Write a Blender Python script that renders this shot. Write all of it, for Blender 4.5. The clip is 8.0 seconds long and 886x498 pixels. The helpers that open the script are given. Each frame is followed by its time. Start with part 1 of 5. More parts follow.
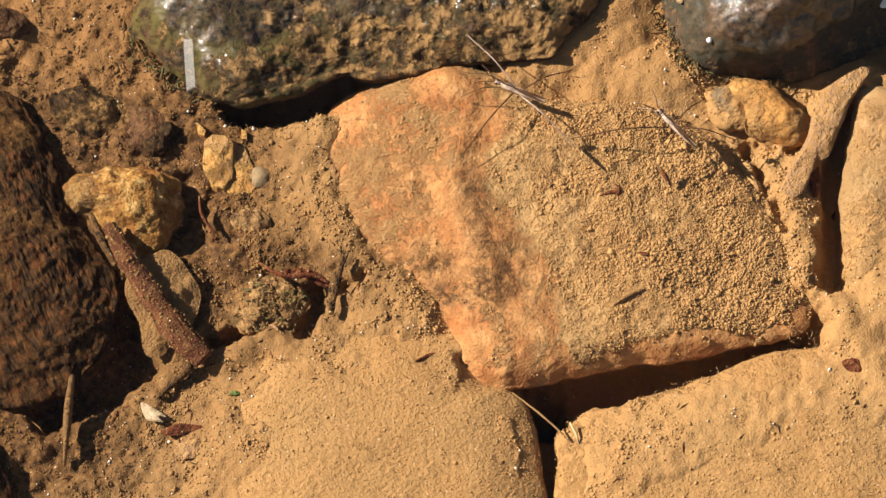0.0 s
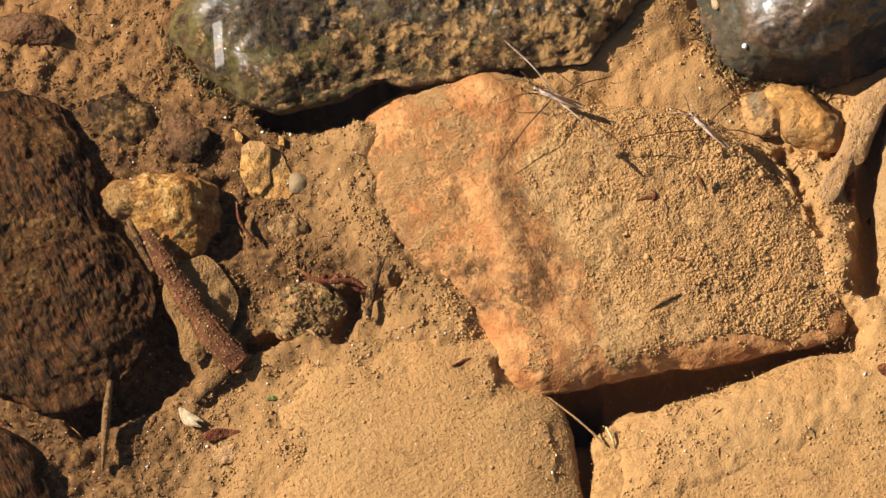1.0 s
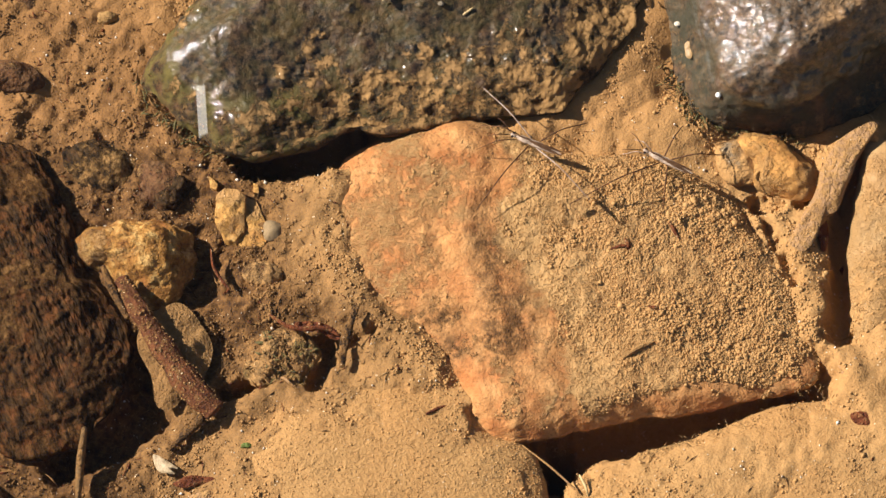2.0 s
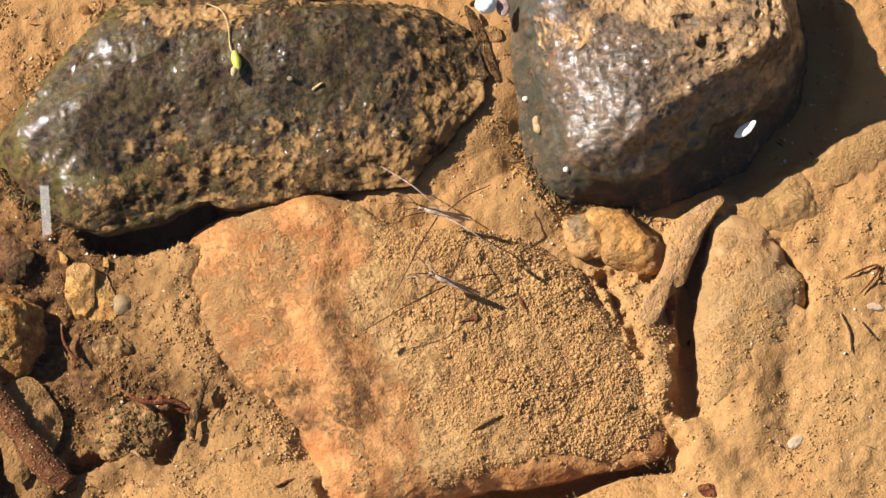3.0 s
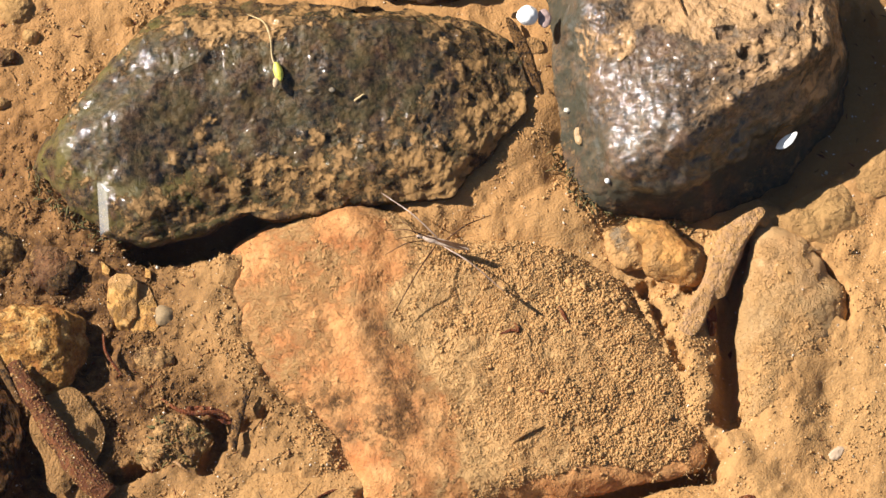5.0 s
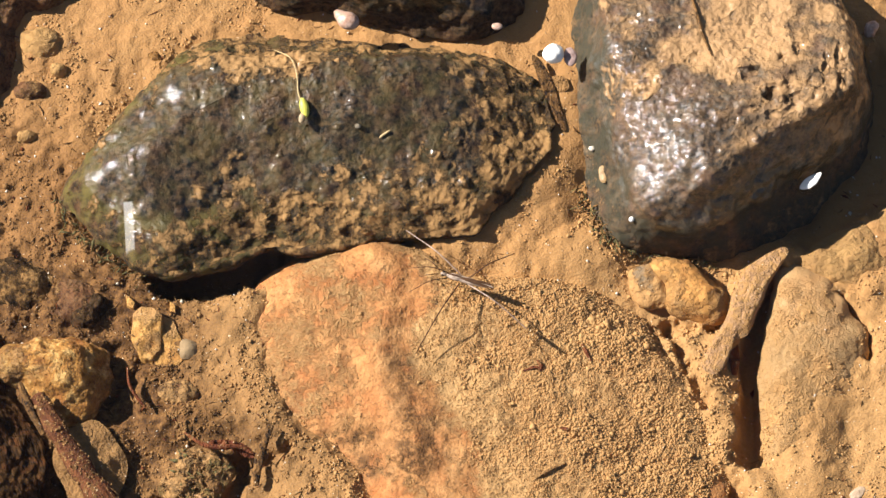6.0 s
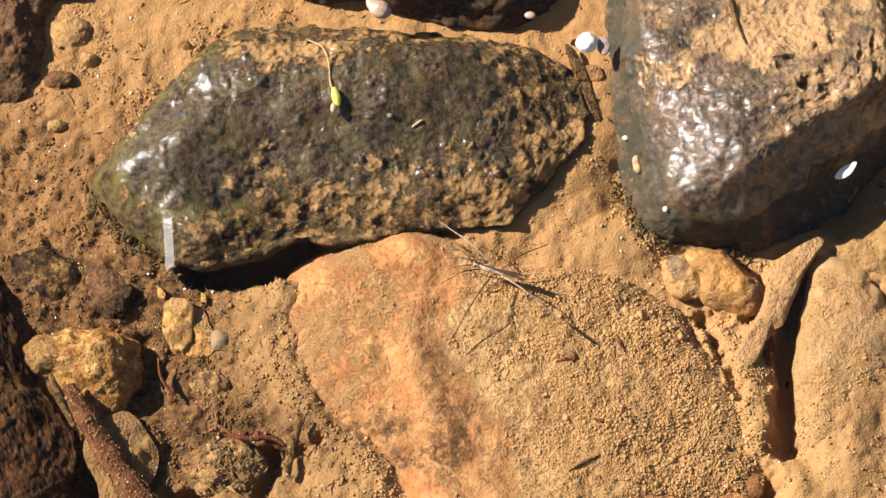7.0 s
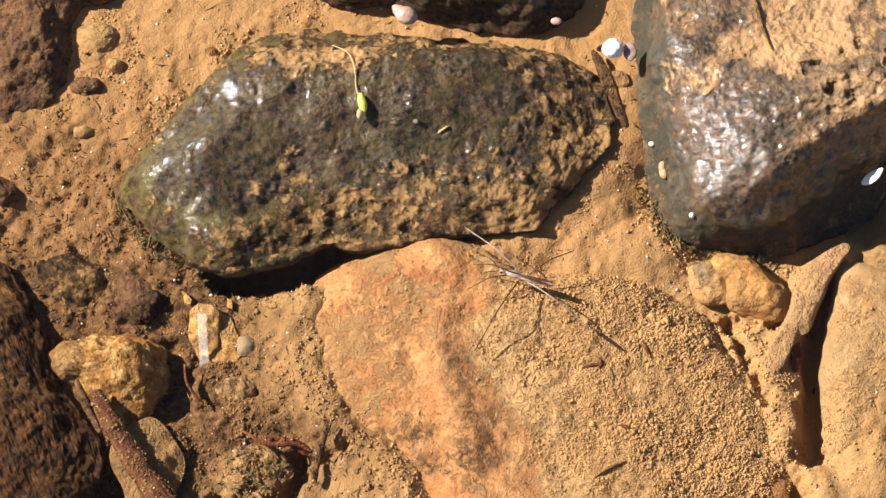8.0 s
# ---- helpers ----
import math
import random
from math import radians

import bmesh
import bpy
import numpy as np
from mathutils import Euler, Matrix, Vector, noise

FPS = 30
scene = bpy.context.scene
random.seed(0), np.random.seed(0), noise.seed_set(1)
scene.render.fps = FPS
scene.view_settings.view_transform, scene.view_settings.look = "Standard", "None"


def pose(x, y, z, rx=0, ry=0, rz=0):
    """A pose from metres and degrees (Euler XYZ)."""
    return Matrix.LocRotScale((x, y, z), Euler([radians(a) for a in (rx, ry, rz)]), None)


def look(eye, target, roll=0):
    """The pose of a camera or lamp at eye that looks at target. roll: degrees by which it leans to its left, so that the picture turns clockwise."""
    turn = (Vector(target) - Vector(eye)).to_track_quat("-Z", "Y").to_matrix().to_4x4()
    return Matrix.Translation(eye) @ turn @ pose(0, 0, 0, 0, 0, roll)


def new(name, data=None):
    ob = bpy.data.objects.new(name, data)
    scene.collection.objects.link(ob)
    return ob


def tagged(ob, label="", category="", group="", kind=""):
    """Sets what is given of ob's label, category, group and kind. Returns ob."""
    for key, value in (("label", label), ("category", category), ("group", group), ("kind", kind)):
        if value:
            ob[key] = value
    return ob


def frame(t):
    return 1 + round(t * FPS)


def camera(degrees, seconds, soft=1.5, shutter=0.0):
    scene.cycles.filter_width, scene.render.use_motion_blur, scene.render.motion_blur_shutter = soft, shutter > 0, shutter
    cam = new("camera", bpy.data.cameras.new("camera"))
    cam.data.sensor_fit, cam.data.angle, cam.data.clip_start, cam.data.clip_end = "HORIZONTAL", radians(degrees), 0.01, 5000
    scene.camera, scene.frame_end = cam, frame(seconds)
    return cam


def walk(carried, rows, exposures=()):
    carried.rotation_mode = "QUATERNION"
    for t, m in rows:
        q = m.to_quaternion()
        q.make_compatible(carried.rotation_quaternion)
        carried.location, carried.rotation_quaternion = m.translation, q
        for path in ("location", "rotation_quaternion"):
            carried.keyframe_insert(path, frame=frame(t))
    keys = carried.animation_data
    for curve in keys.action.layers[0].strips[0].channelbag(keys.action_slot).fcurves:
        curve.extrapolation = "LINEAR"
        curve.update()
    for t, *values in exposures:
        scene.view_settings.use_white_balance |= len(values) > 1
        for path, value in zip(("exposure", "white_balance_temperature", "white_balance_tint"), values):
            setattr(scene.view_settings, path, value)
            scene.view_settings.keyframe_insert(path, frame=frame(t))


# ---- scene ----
MM = 0.001

# ---- camera: held still on a long lens, panning by hand ----
cam = camera(10.0, 8.0, soft=1.5)
walk(cam, [
    (0, pose(-0.0001, -0.3372, 0.8337, 20.034, 0.769, -0.228)),
    (0.5, pose(-0.0001, -0.3379, 0.8357, 20.081, 1.073, -0.072)),
    (1, pose(-0.0001, -0.3384, 0.8368, 20.101, 1.172, -0.133)),
    (1.5, pose(-0.0001, -0.3388, 0.8381, 20.122, 1.377, 0.081)),
    (1.6, pose(-0.0001, -0.3389, 0.8382, 20.174, 1.399, 0.091)),
    (1.7, pose(-0.0001, -0.3389, 0.8384, 20.231, 1.399, 0.092)),
    (1.8, pose(-0.0001, -0.3389, 0.8385, 20.307, 1.374, 0.084)),
    (1.9, pose(-0.0001, -0.3390, 0.8386, 20.431, 1.201, 0.019)),
    (2, pose(-0.0001, -0.3390, 0.8387, 20.637, 0.850, -0.115)),
    (2.1, pose(-0.0000, -0.3392, 0.8393, 20.726, 0.462, -0.334)),
    (2.2, pose(0.0000, -0.3394, 0.8399, 20.790, 0.074, -0.554)),
    (3.3, pose(-0.0000, -0.3412, 0.8446, 21.606, -0.720, -0.830)),
    (3.5, pose(-0.0000, -0.3417, 0.8457, 21.629, -0.695, -0.858)),
    (4, pose(-0.0000, -0.3415, 0.8451, 21.684, -0.916, -0.905)),
    (4.5, pose(-0.0000, -0.3417, 0.8458, 21.752, -0.914, -0.579)),
    (4.7, pose(-0.0000, -0.3409, 0.8438, 21.531, -0.559, -0.625)),
    (5.8, pose(-0.0000, -0.3416, 0.8454, 21.972, -0.189, -0.209)),
    (6, pose(-0.0000, -0.3419, 0.8462, 22.006, -0.247, 0.052)),
    (6.5, pose(-0.0000, -0.3409, 0.8437, 22.000, 0.000, 0.000)),
    (7, pose(-0.0000, -0.3398, 0.8410, 21.895, 0.102, 0.173)),
    (7.5, pose(-0.0000, -0.3398, 0.8411, 21.919, 0.214, 0.157)),
    (8, pose(-0.0000, -0.3397, 0.8408, 21.962, 0.379, 0.278)),
], exposures=((0.0, 1.0, 6760, 10), (1.8, 1.01, 6620, 10), (3.3, 1.13, 6380, 10), (4.6, 1.19, 6340, 10), (8.0, 1.23, 6320, 10)))

# ---- world, sun, exposure ----
SUN_HIGH = 36.5     # degrees up; it stands in the west, 17 degrees to the north
to_sun = Vector((-math.cos(radians(SUN_HIGH)) * math.cos(radians(17)), math.cos(radians(SUN_HIGH)) * math.sin(radians(17)), math.sin(radians(SUN_HIGH))))
world = bpy.data.worlds.new("sky")
scene.world = world
world.use_nodes = True
wn = world.node_tree
sky = wn.nodes.new("ShaderNodeTexSky")
sky.sky_type, sky.sun_disc = "NISHITA", False
sky.sun_elevation, sky.sun_rotation = radians(SUN_HIGH), math.atan2(to_sun.x, to_sun.y)
wn.links.new(sky.outputs[0], wn.nodes["Background"].inputs[0])
wn.nodes["Background"].inputs[1].default_value = 0.039
sun = new("sun", bpy.data.lights.new("sun", "SUN"))
sun.data.energy, sun.data.angle, sun.data.color = 4.5, radians(0.5), (1.0, 0.93, 0.86)
sun.matrix_world = look(to_sun * 3, (0, 0, 0))


# ---- numeric noise for shapes (millimetres) ----
def hash3(i, j, k, seed):
    h = (i * 374761393 + j * 668265263 + k * 2147483647 + seed * 144664) & 0xFFFFFFFF
    h = ((h ^ (h >> 13)) * 1274126177) & 0xFFFFFFFF
    h = ((h ^ (h >> 16)) * 2246822519) & 0xFFFFFFFF
    return ((h ^ (h >> 15)) & 0xFFFF) / 32767.5 - 1.0


def smooth_noise(p, size, seed=0):
    q = p / size
    b = np.floor(q).astype(np.int64)
    w = q - b
    w = w * w * w * (w * (w * 6 - 15) + 10)
    out = 0.0
    for dx in (0, 1):
        for dy in (0, 1):
            for dz in (0, 1):
                g = hash3(b[:, 0] + dx, b[:, 1] + dy, b[:, 2] + dz, seed)
                f = (w[:, 0] if dx else 1 - w[:, 0]) * (w[:, 1] if dy else 1 - w[:, 1]) * (w[:, 2] if dz else 1 - w[:, 2])
                out = out + g * f
    return out


def fbm(p, size, octaves=4, seed=0, fall=0.5):
    out, amp = 0.0, 1.0
    for o in range(octaves):
        out = out + amp * smooth_noise(p + 17.3 * o, size / 2 ** o, seed + o)
        amp *= fall
    return out


def flat(x, y):
    return np.stack([np.ravel(x), np.ravel(y), np.zeros(np.size(x))], 1)


def step(a, b, x):
    t = np.clip((x - a) / (b - a), 0, 1)
    return t * t * (3 - 2 * t)


def near_line(x, y, line):
    """Distance to a polyline, and how far along it the nearest point lies (0 to 1)."""
    best, along = np.full(np.shape(x), 1e9), np.zeros(np.shape(x))
    n = len(line) - 1
    for i in range(n):
        (ax, ay), (bx, by) = line[i], line[i + 1]
        dx, dy = bx - ax, by - ay
        t = np.clip(((x - ax) * dx + (y - ay) * dy) / (dx * dx + dy * dy), 0, 1)
        d = np.hypot(x - ax - t * dx, y - ay - t * dy)
        along = np.where(d < best, (i + t) / n, along)
        best = np.minimum(best, d)
    return best, along


def side_of(x, y, line):
    """Signed distance to a polyline: positive to its left."""
    best, sign = np.full(np.shape(x), 1e9), np.ones(np.shape(x))
    for i in range(len(line) - 1):
        (ax, ay), (bx, by) = line[i], line[i + 1]
        dx, dy = bx - ax, by - ay
        t = np.clip(((x - ax) * dx + (y - ay) * dy) / (dx * dx + dy * dy), 0, 1)
        d = np.hypot(x - ax - t * dx, y - ay - t * dy)
        s = np.sign(dx * (y - ay) - dy * (x - ax))
        sign = np.where(d < best, s, sign)
        best = np.minimum(best, d)
    return best * sign


def blob(x, y, cx, cy, r, ry=0):
    return np.exp(-((x - cx) / r) ** 2 - ((y - cy) / (ry or r)) ** 2)


# ---- materials ----
def material(name):
    m = bpy.data.materials.new(name)
    m.use_nodes = True
    return m, m.node_tree, m.node_tree.nodes["Principled BSDF"]


def node(nt, kind, **sockets):
    n = nt.nodes.new(kind)
    for key, value in sockets.items():
        key = int(key[1:]) if key[0] == "i" and key[1:].isdigit() else key
        if isinstance(value, bpy.types.NodeSocket):
            nt.links.new(value, n.inputs[key])
        else:
            n.inputs[key].default_value = value
    return n


def coords(nt):
    return nt.nodes.new("ShaderNodeTexCoord").outputs["Object"]


def grain(nt, size, detail=4, rough=0.55, vec=None, stretch=None):
    """Noise with features of about size millimetres."""
    v = vec or coords(nt)
    if stretch:
        v = node(nt, "ShaderNodeMapping", Vector=v, Rotation=stretch[0]).outputs[0]
        v = node(nt, "ShaderNodeMapping", Vector=v, Scale=stretch[1]).outputs[0]
    return node(nt, "ShaderNodeTexNoise", Vector=v, Scale=1000 / size, Detail=detail, Roughness=rough).outputs["Fac"]


def cells(nt, size, feature="F1"):
    n = node(nt, "ShaderNodeTexVoronoi", Vector=coords(nt), Scale=1000 / size)
    n.feature = feature
    return n


def ramp(nt, fac, *stops):
    n = node(nt, "ShaderNodeValToRGB", Fac=fac)
    e = n.color_ramp.elements
    while len(e) < len(stops):
        e.new(0.5)
    for el, (at, c) in zip(e, stops):
        el.position = at
        el.color = (c, c, c, 1) if isinstance(c, (int, float)) else (*c, 1)
    return n.outputs["Color"]


def mix(nt, fac, a, b, blend="MIX"):
    n = nt.nodes.new("ShaderNodeMix")
    n.data_type, n.blend_type = "RGBA", blend
    for key, value in ((0, fac), (6, a), (7, b)):
        if isinstance(value, bpy.types.NodeSocket):
            nt.links.new(value, n.inputs[key])
        else:
            n.inputs[key].default_value = value if isinstance(value, (int, float)) else (*value, 1)
    return n.outputs[2]


def calc(nt, op, a, b=0.0, clamp=False):
    n = nt.nodes.new("ShaderNodeMath")
    n.operation, n.use_clamp = op, clamp
    for key, value in ((0, a), (1, b)):
        if isinstance(value, bpy.types.NodeSocket):
            nt.links.new(value, n.inputs[key])
        else:
            n.inputs[key].default_value = value
    return n.outputs[0]


def attribute(nt, name):
    n = nt.nodes.new("ShaderNodeAttribute")
    n.attribute_name = name
    return n.outputs["Fac"]


def bump(nt, height, depth, normal=None, strength=1.0):
    n = node(nt, "ShaderNodeBump", Height=height, Distance=depth * MM, Strength=strength)
    if normal:
        nt.links.new(normal, n.inputs["Normal"])
    return n.outputs["Normal"]


SILT = ((0.285, 0.155, 0.056), (0.390, 0.219, 0.082), (0.440, 0.262, 0.104))


def silt_colour(nt, dull=None):
    """Crumbly tan silt, with darker crumbs, pale grit and a few glassy specks whose wet sparkle is painted."""
    c = ramp(nt, grain(nt, 0.8, 6, 0.7), (0.28, SILT[0]), (0.48, SILT[1]), (0.75, SILT[2]))
    c = mix(nt, ramp(nt, grain(nt, 14, 3), (0.35, 0.0), (0.7, 0.45)), c, (0.40, 0.20, 0.066))
    c = mix(nt, ramp(nt, grain(nt, 0.5, 2), (0.29, 0.4), (0.36, 0.0)), c, (0.20, 0.11, 0.040))
    if dull:
        olive = ramp(nt, grain(nt, 1.4, 5, 0.65), (0.3, (0.030, 0.013, 0.004)), (0.5, (0.125, 0.058, 0.017)), (0.75, (0.28, 0.142, 0.045)))
        c = mix(nt, dull, c, olive)
    # sparkle of the wet silt, put into the colour as pale dots
    specks = cells(nt, 0.55)
    few = calc(nt, "MULTIPLY", calc(nt, "LESS_THAN", specks.outputs["Distance"], 0.20), calc(nt, "GREATER_THAN", grain(nt, 1.1, 1), 0.66))
    return mix(nt, few, c, (0.78, 0.62, 0.42))


def silt_relief(nt, normal=None, coarse=1.0):
    n = bump(nt, calc(nt, "SUBTRACT", 1.0, cells(nt, 0.42).outputs["Distance"]), 0.14 * coarse, normal)
    n = bump(nt, grain(nt, 0.45, 4, 0.7), 0.2 * coarse, n)
    n = bump(nt, grain(nt, 1.0, 4, 0.6), 0.3 * coarse, n)
    return bump(nt, grain(nt, 3.0, 3), 0.3 * coarse, n)


def silt_material(name="silt", coarse=0.6, pale=0.0):
    m, nt, p = material(name)
    c = silt_colour(nt, attribute(nt, "stain_shade"))
    if pale:        # pellets are mixed paler than the mud under them
        paler = calc(nt, "MULTIPLY", calc(nt, "SUBTRACT", 1.0, attribute(nt, "stain_shade")), pale)
        c = mix(nt, paler, c, (0.54, 0.325, 0.130))
    rust = calc(nt, "MULTIPLY", attribute(nt, "rust"), ramp(nt, grain(nt, 5, 5, 0.65), (0.3, 0.35), (0.7, 1.0)))
    nt.links.new(mix(nt, rust, c, (0.35, 0.175, 0.060)), p.inputs["Base Color"])
    p.inputs["Roughness"].default_value = 0.85
    p.inputs["Specular IOR Level"].default_value = 0.25
    nt.links.new(silt_relief(nt, None, coarse), p.inputs["Normal"])
    return m


def stone_material(name, dark, mid, light, patch, size=6.0, relief=0.5, streak=None, wet_rough=0.2, dry_rough=0.8, green=0.0, specks=0.7, soft=0.08, film=0.0, tone=1.0, coat=None, sheen=0.2, moss_and_shade_tone=(0.082, 0.080, 0.026), clump=1.6, coated=False, gleam=0.2):
    """Stone under a coat of silt where the mesh's silt attribute says so, glossy where it stands out of the water."""
    m, nt, p = material(name)
    a = grain(nt, size, 7, 0.62, stretch=streak)
    c = ramp(nt, a, (0.38, dark), (0.5, mid), (0.64, light)) if streak else ramp(nt, a, (0.3, dark), (0.5, mid), (0.72, light))
    c = mix(nt, ramp(nt, grain(nt, size * 1.7, 4, 0.6), (0.48, 0.0), (0.66, 0.8)), c, patch)
    c = mix(nt, ramp(nt, grain(nt, 0.6, 3, stretch=streak), (0.32, specks), (0.46, 0.0)), c, tuple(0.5 * v for v in dark))
    if film and wet_rough != 0.2:       # broad darker and browner tracts
        c = mix(nt, ramp(nt, grain(nt, 13, 3, 0.5), (0.46, 0.0), (0.60, 0.75)), c, tuple(1.1 * v for v in dark))
        c = mix(nt, ramp(nt, grain(nt, 9, 4, 0.6), (0.52, 0.0), (0.64, 0.6)), c, patch)
    if film:
        c = mix(nt, ramp(nt, grain(nt, 1.2, 6, 0.78, stretch=streak), (0.42, 0.0), (0.64, film)), c, (0.20, 0.115, 0.05))
    if green:
        gaps = ((0.36, 0.1), (0.58, 0.95)) if coated else ((0.42, 0.0), (0.62, 1.0))
        # moss, and on the block stone also the painted shade of its front
        moss = calc(nt, "MULTIPLY", ramp(nt, grain(nt, 4.0, 5), *gaps), attribute(nt, "stain_shade"))
        c = mix(nt, calc(nt, "MULTIPLY", moss, green), c, moss_and_shade_tone)
    cover = calc(nt, "ADD", attribute(nt, "silt"), calc(nt, "MULTIPLY", calc(nt, "SUBTRACT", grain(nt, clump, 6, 0.7), 0.5), 1.7))
    cover = ramp(nt, cover, (0.5 - soft, 0.0), (0.5 + soft, 1.0))
    top = silt_colour(nt)
    if tone < 1:
        top = mix(nt, ramp(nt, grain(nt, 1.3, 5, 0.7), (0.35, 0.9), (0.60, 0.0)), top, (0.11, 0.064, 0.026))
    if coat:
        top = mix(nt, ramp(nt, grain(nt, 2.5, 6, 0.7), (0.3, 0.95), (0.7, 0.45)), top, coat)
    c = mix(nt, cover, c, top)
    if not green:
        c = mix(nt, calc(nt, "MULTIPLY", attribute(nt, "stain_shade"), ramp(nt, grain(nt, 2.2, 7, 0.75), (0.36, 0.0), (0.56, 0.9))), c, tuple(0.22 * v for v in mid))
    nt.links.new(c, p.inputs["Base Color"])
    wet = calc(nt, "MULTIPLY", attribute(nt, "wet"), calc(nt, "SUBTRACT", 1.0, calc(nt, "MULTIPLY", cover, 0.7)))
    r = calc(nt, "ADD", dry_rough, calc(nt, "MULTIPLY", wet, wet_rough - dry_rough))
    nt.links.new(r, p.inputs["Roughness"])
    nt.links.new(calc(nt, "ADD", gleam, calc(nt, "MULTIPLY", wet, sheen)), p.inputs["Specular IOR Level"])
    glossy = wet_rough != 0.2
    if glossy:      # a film of water over the grains
        drops = ramp(nt, grain(nt, 1.6, 4, 0.65), (0.38, 0.1), (0.56, 1.0))
        nt.links.new(calc(nt, "MULTIPLY", wet, drops), p.inputs["Coat Weight"])
        p.inputs["Coat Roughness"].default_value = 0.1
        nt.links.new(bump(nt, grain(nt, 0.30, 2, 0.5), 0.055, bump(nt, grain(nt, 1.2, 3, 0.6), 0.11)), p.inputs["Coat Normal"])
    h = bump(nt, grain(nt, 0.27 if glossy else 0.45, 2, 0.5, stretch=streak), (0.2 if glossy else 0.3) * relief)
    h = bump(nt, grain(nt, 1.1 if glossy else 2.4, 5, 0.65, stretch=streak), (0.4 if glossy else 0.7) * relief, h)
    h = bump(nt, calc(nt, "MULTIPLY", cover, calc(nt, "ADD", 0.6, grain(nt, 0.8, 4))), 0.36, h)
    h = bump(nt, calc(nt, "SUBTRACT", 1.0, cells(nt, 0.4).outputs["Distance"]), 0.03 if glossy else 0.05, h)
    nt.links.new(h, p.inputs["Normal"])
    return m


def plain_material(name, a, b, size=1.5, rough=0.6, relief=0.15, stretch=None, spec=0.5):
    m, nt, p = material(name)
    nt.links.new(ramp(nt, grain(nt, size, 5, 0.65, stretch=stretch), (0.32, a), (0.68, b)), p.inputs["Base Color"])
    p.inputs["Roughness"].default_value = rough
    nt.links.new(bump(nt, grain(nt, size * 0.6, 4, stretch=stretch), relief), p.inputs["Normal"])
    p.inputs["Specular IOR Level"].default_value = spec
    return m


def dusted_material(name, a, b, dust=0.5, size=1.5, stretch=None, dull=0.0):
    """Plant matter on the bed, part hidden by settled silt."""
    m, nt, p = material(name)
    c = ramp(nt, grain(nt, size, 5, 0.65, stretch=stretch), (0.32, a), (0.68, b))
    cover = ramp(nt, grain(nt, 1.1, 6, 0.7), (0.72 - 0.5 * dust, 0.0), (0.82 - 0.5 * dust, 1.0))
    nt.links.new(mix(nt, cover, c, silt_colour(nt, calc(nt, "ADD", dull, 0.0) if dull else None)), p.inputs["Base Color"])
    p.inputs["Roughness"].default_value = 0.8
    p.inputs["Specular IOR Level"].default_value = 0.2
    nt.links.new(silt_relief(nt, bump(nt, grain(nt, size * 0.5, 4, stretch=stretch), 0.3), 1.2), p.inputs["Normal"])
    return m


def water_material():
    m, nt, p = material("water")
    nt.nodes.remove(p)
    normal = bump(nt, grain(nt, 22, 2), 0.12)
    clear = node(nt, "ShaderNodeBsdfTransparent", Color=(0.97, 0.97, 0.95, 1))
    gloss = node(nt, "ShaderNodeBsdfGlossy", Roughness=0.02, Normal=normal)
    edge = node(nt, "ShaderNodeLayerWeight", Blend=0.5).outputs["Facing"]
    share = calc(nt, "ADD", 0.022, calc(nt, "MULTIPLY", calc(nt, "POWER", edge, 5.0), 0.95))
    both = node(nt, "ShaderNodeMixShader", Fac=share, i1=clear.outputs[0], i2=gloss.outputs[0])
    nt.links.new(both.outputs[0], nt.nodes["Material Output"].inputs[0])
    return m


def ripple_material():
    m, nt, p = material("water_swell")
    nt.nodes.remove(p)
    clear = node(nt, "ShaderNodeBsdfTransparent", Color=(1, 1, 1, 1))
    gloss = node(nt, "ShaderNodeBsdfGlossy", Roughness=0.3)
    both = node(nt, "ShaderNodeMixShader", Fac=0.006, i1=clear.outputs[0], i2=gloss.outputs[0])
    nt.links.new(both.outputs[0], nt.nodes["Material Output"].inputs[0])
    return m


def lens_material():
    m, nt, p = material("bent_water")
    nt.nodes.remove(p)
    g = node(nt, "ShaderNodeBsdfRefraction", Color=(1, 1, 1, 1), Roughness=0.0, IOR=1.05)
    nt.links.new(g.outputs[0], nt.nodes["Material Output"].inputs[0])
    return m


M_SILT = silt_material()
M_GRAIN = silt_material("silt_grain", 0.25, 0.35)
M_WATER = water_material()
M_LENS = lens_material()
M_BLACK = stone_material("wet_black_stone", (0.010, 0.010, 0.007), (0.019, 0.017, 0.011), (0.066, 0.053, 0.028), (0.060, 0.025, 0.011), 2.0, 0.7, gleam=0.15, wet_rough=0.4, green=0.85, film=0.55, tone=0.7, soft=0.07, sheen=0.02, moss_and_shade_tone=(0.125, 0.100, 0.027), clump=3.0, coat=(0.31, 0.178, 0.068))
M_BLOCK = stone_material("wet_dark_stone", (0.012, 0.011, 0.008), (0.068, 0.055, 0.037), (0.21, 0.163, 0.106), (0.125, 0.066, 0.040), 2.2, 0.6, wet_rough=0.4, green=0.95, film=0.6, sheen=0.03, moss_and_shade_tone=(0.044, 0.041, 0.025), clump=3.2, coated=True, soft=0.2, coat=(0.38, 0.23, 0.108))
M_ORANGE = stone_material("orange_stone", (0.36, 0.156, 0.052), (0.465, 0.225, 0.080), (0.54, 0.295, 0.118), (0.42, 0.150, 0.047), 3.4, 0.6, specks=0.6, soft=0.24, clump=1.1, coat=(0.47, 0.285, 0.118))
M_BROWN = stone_material("brown_stone", (0.008, 0.006, 0.004), (0.023, 0.015, 0.008), (0.066, 0.039, 0.018), (0.070, 0.030, 0.013), 0.9, 0.9, streak=((0, 0, -0.5), (1.0, 0.36, 1.0)), film=0.2, tone=0.7, soft=0.15, gleam=0.05)
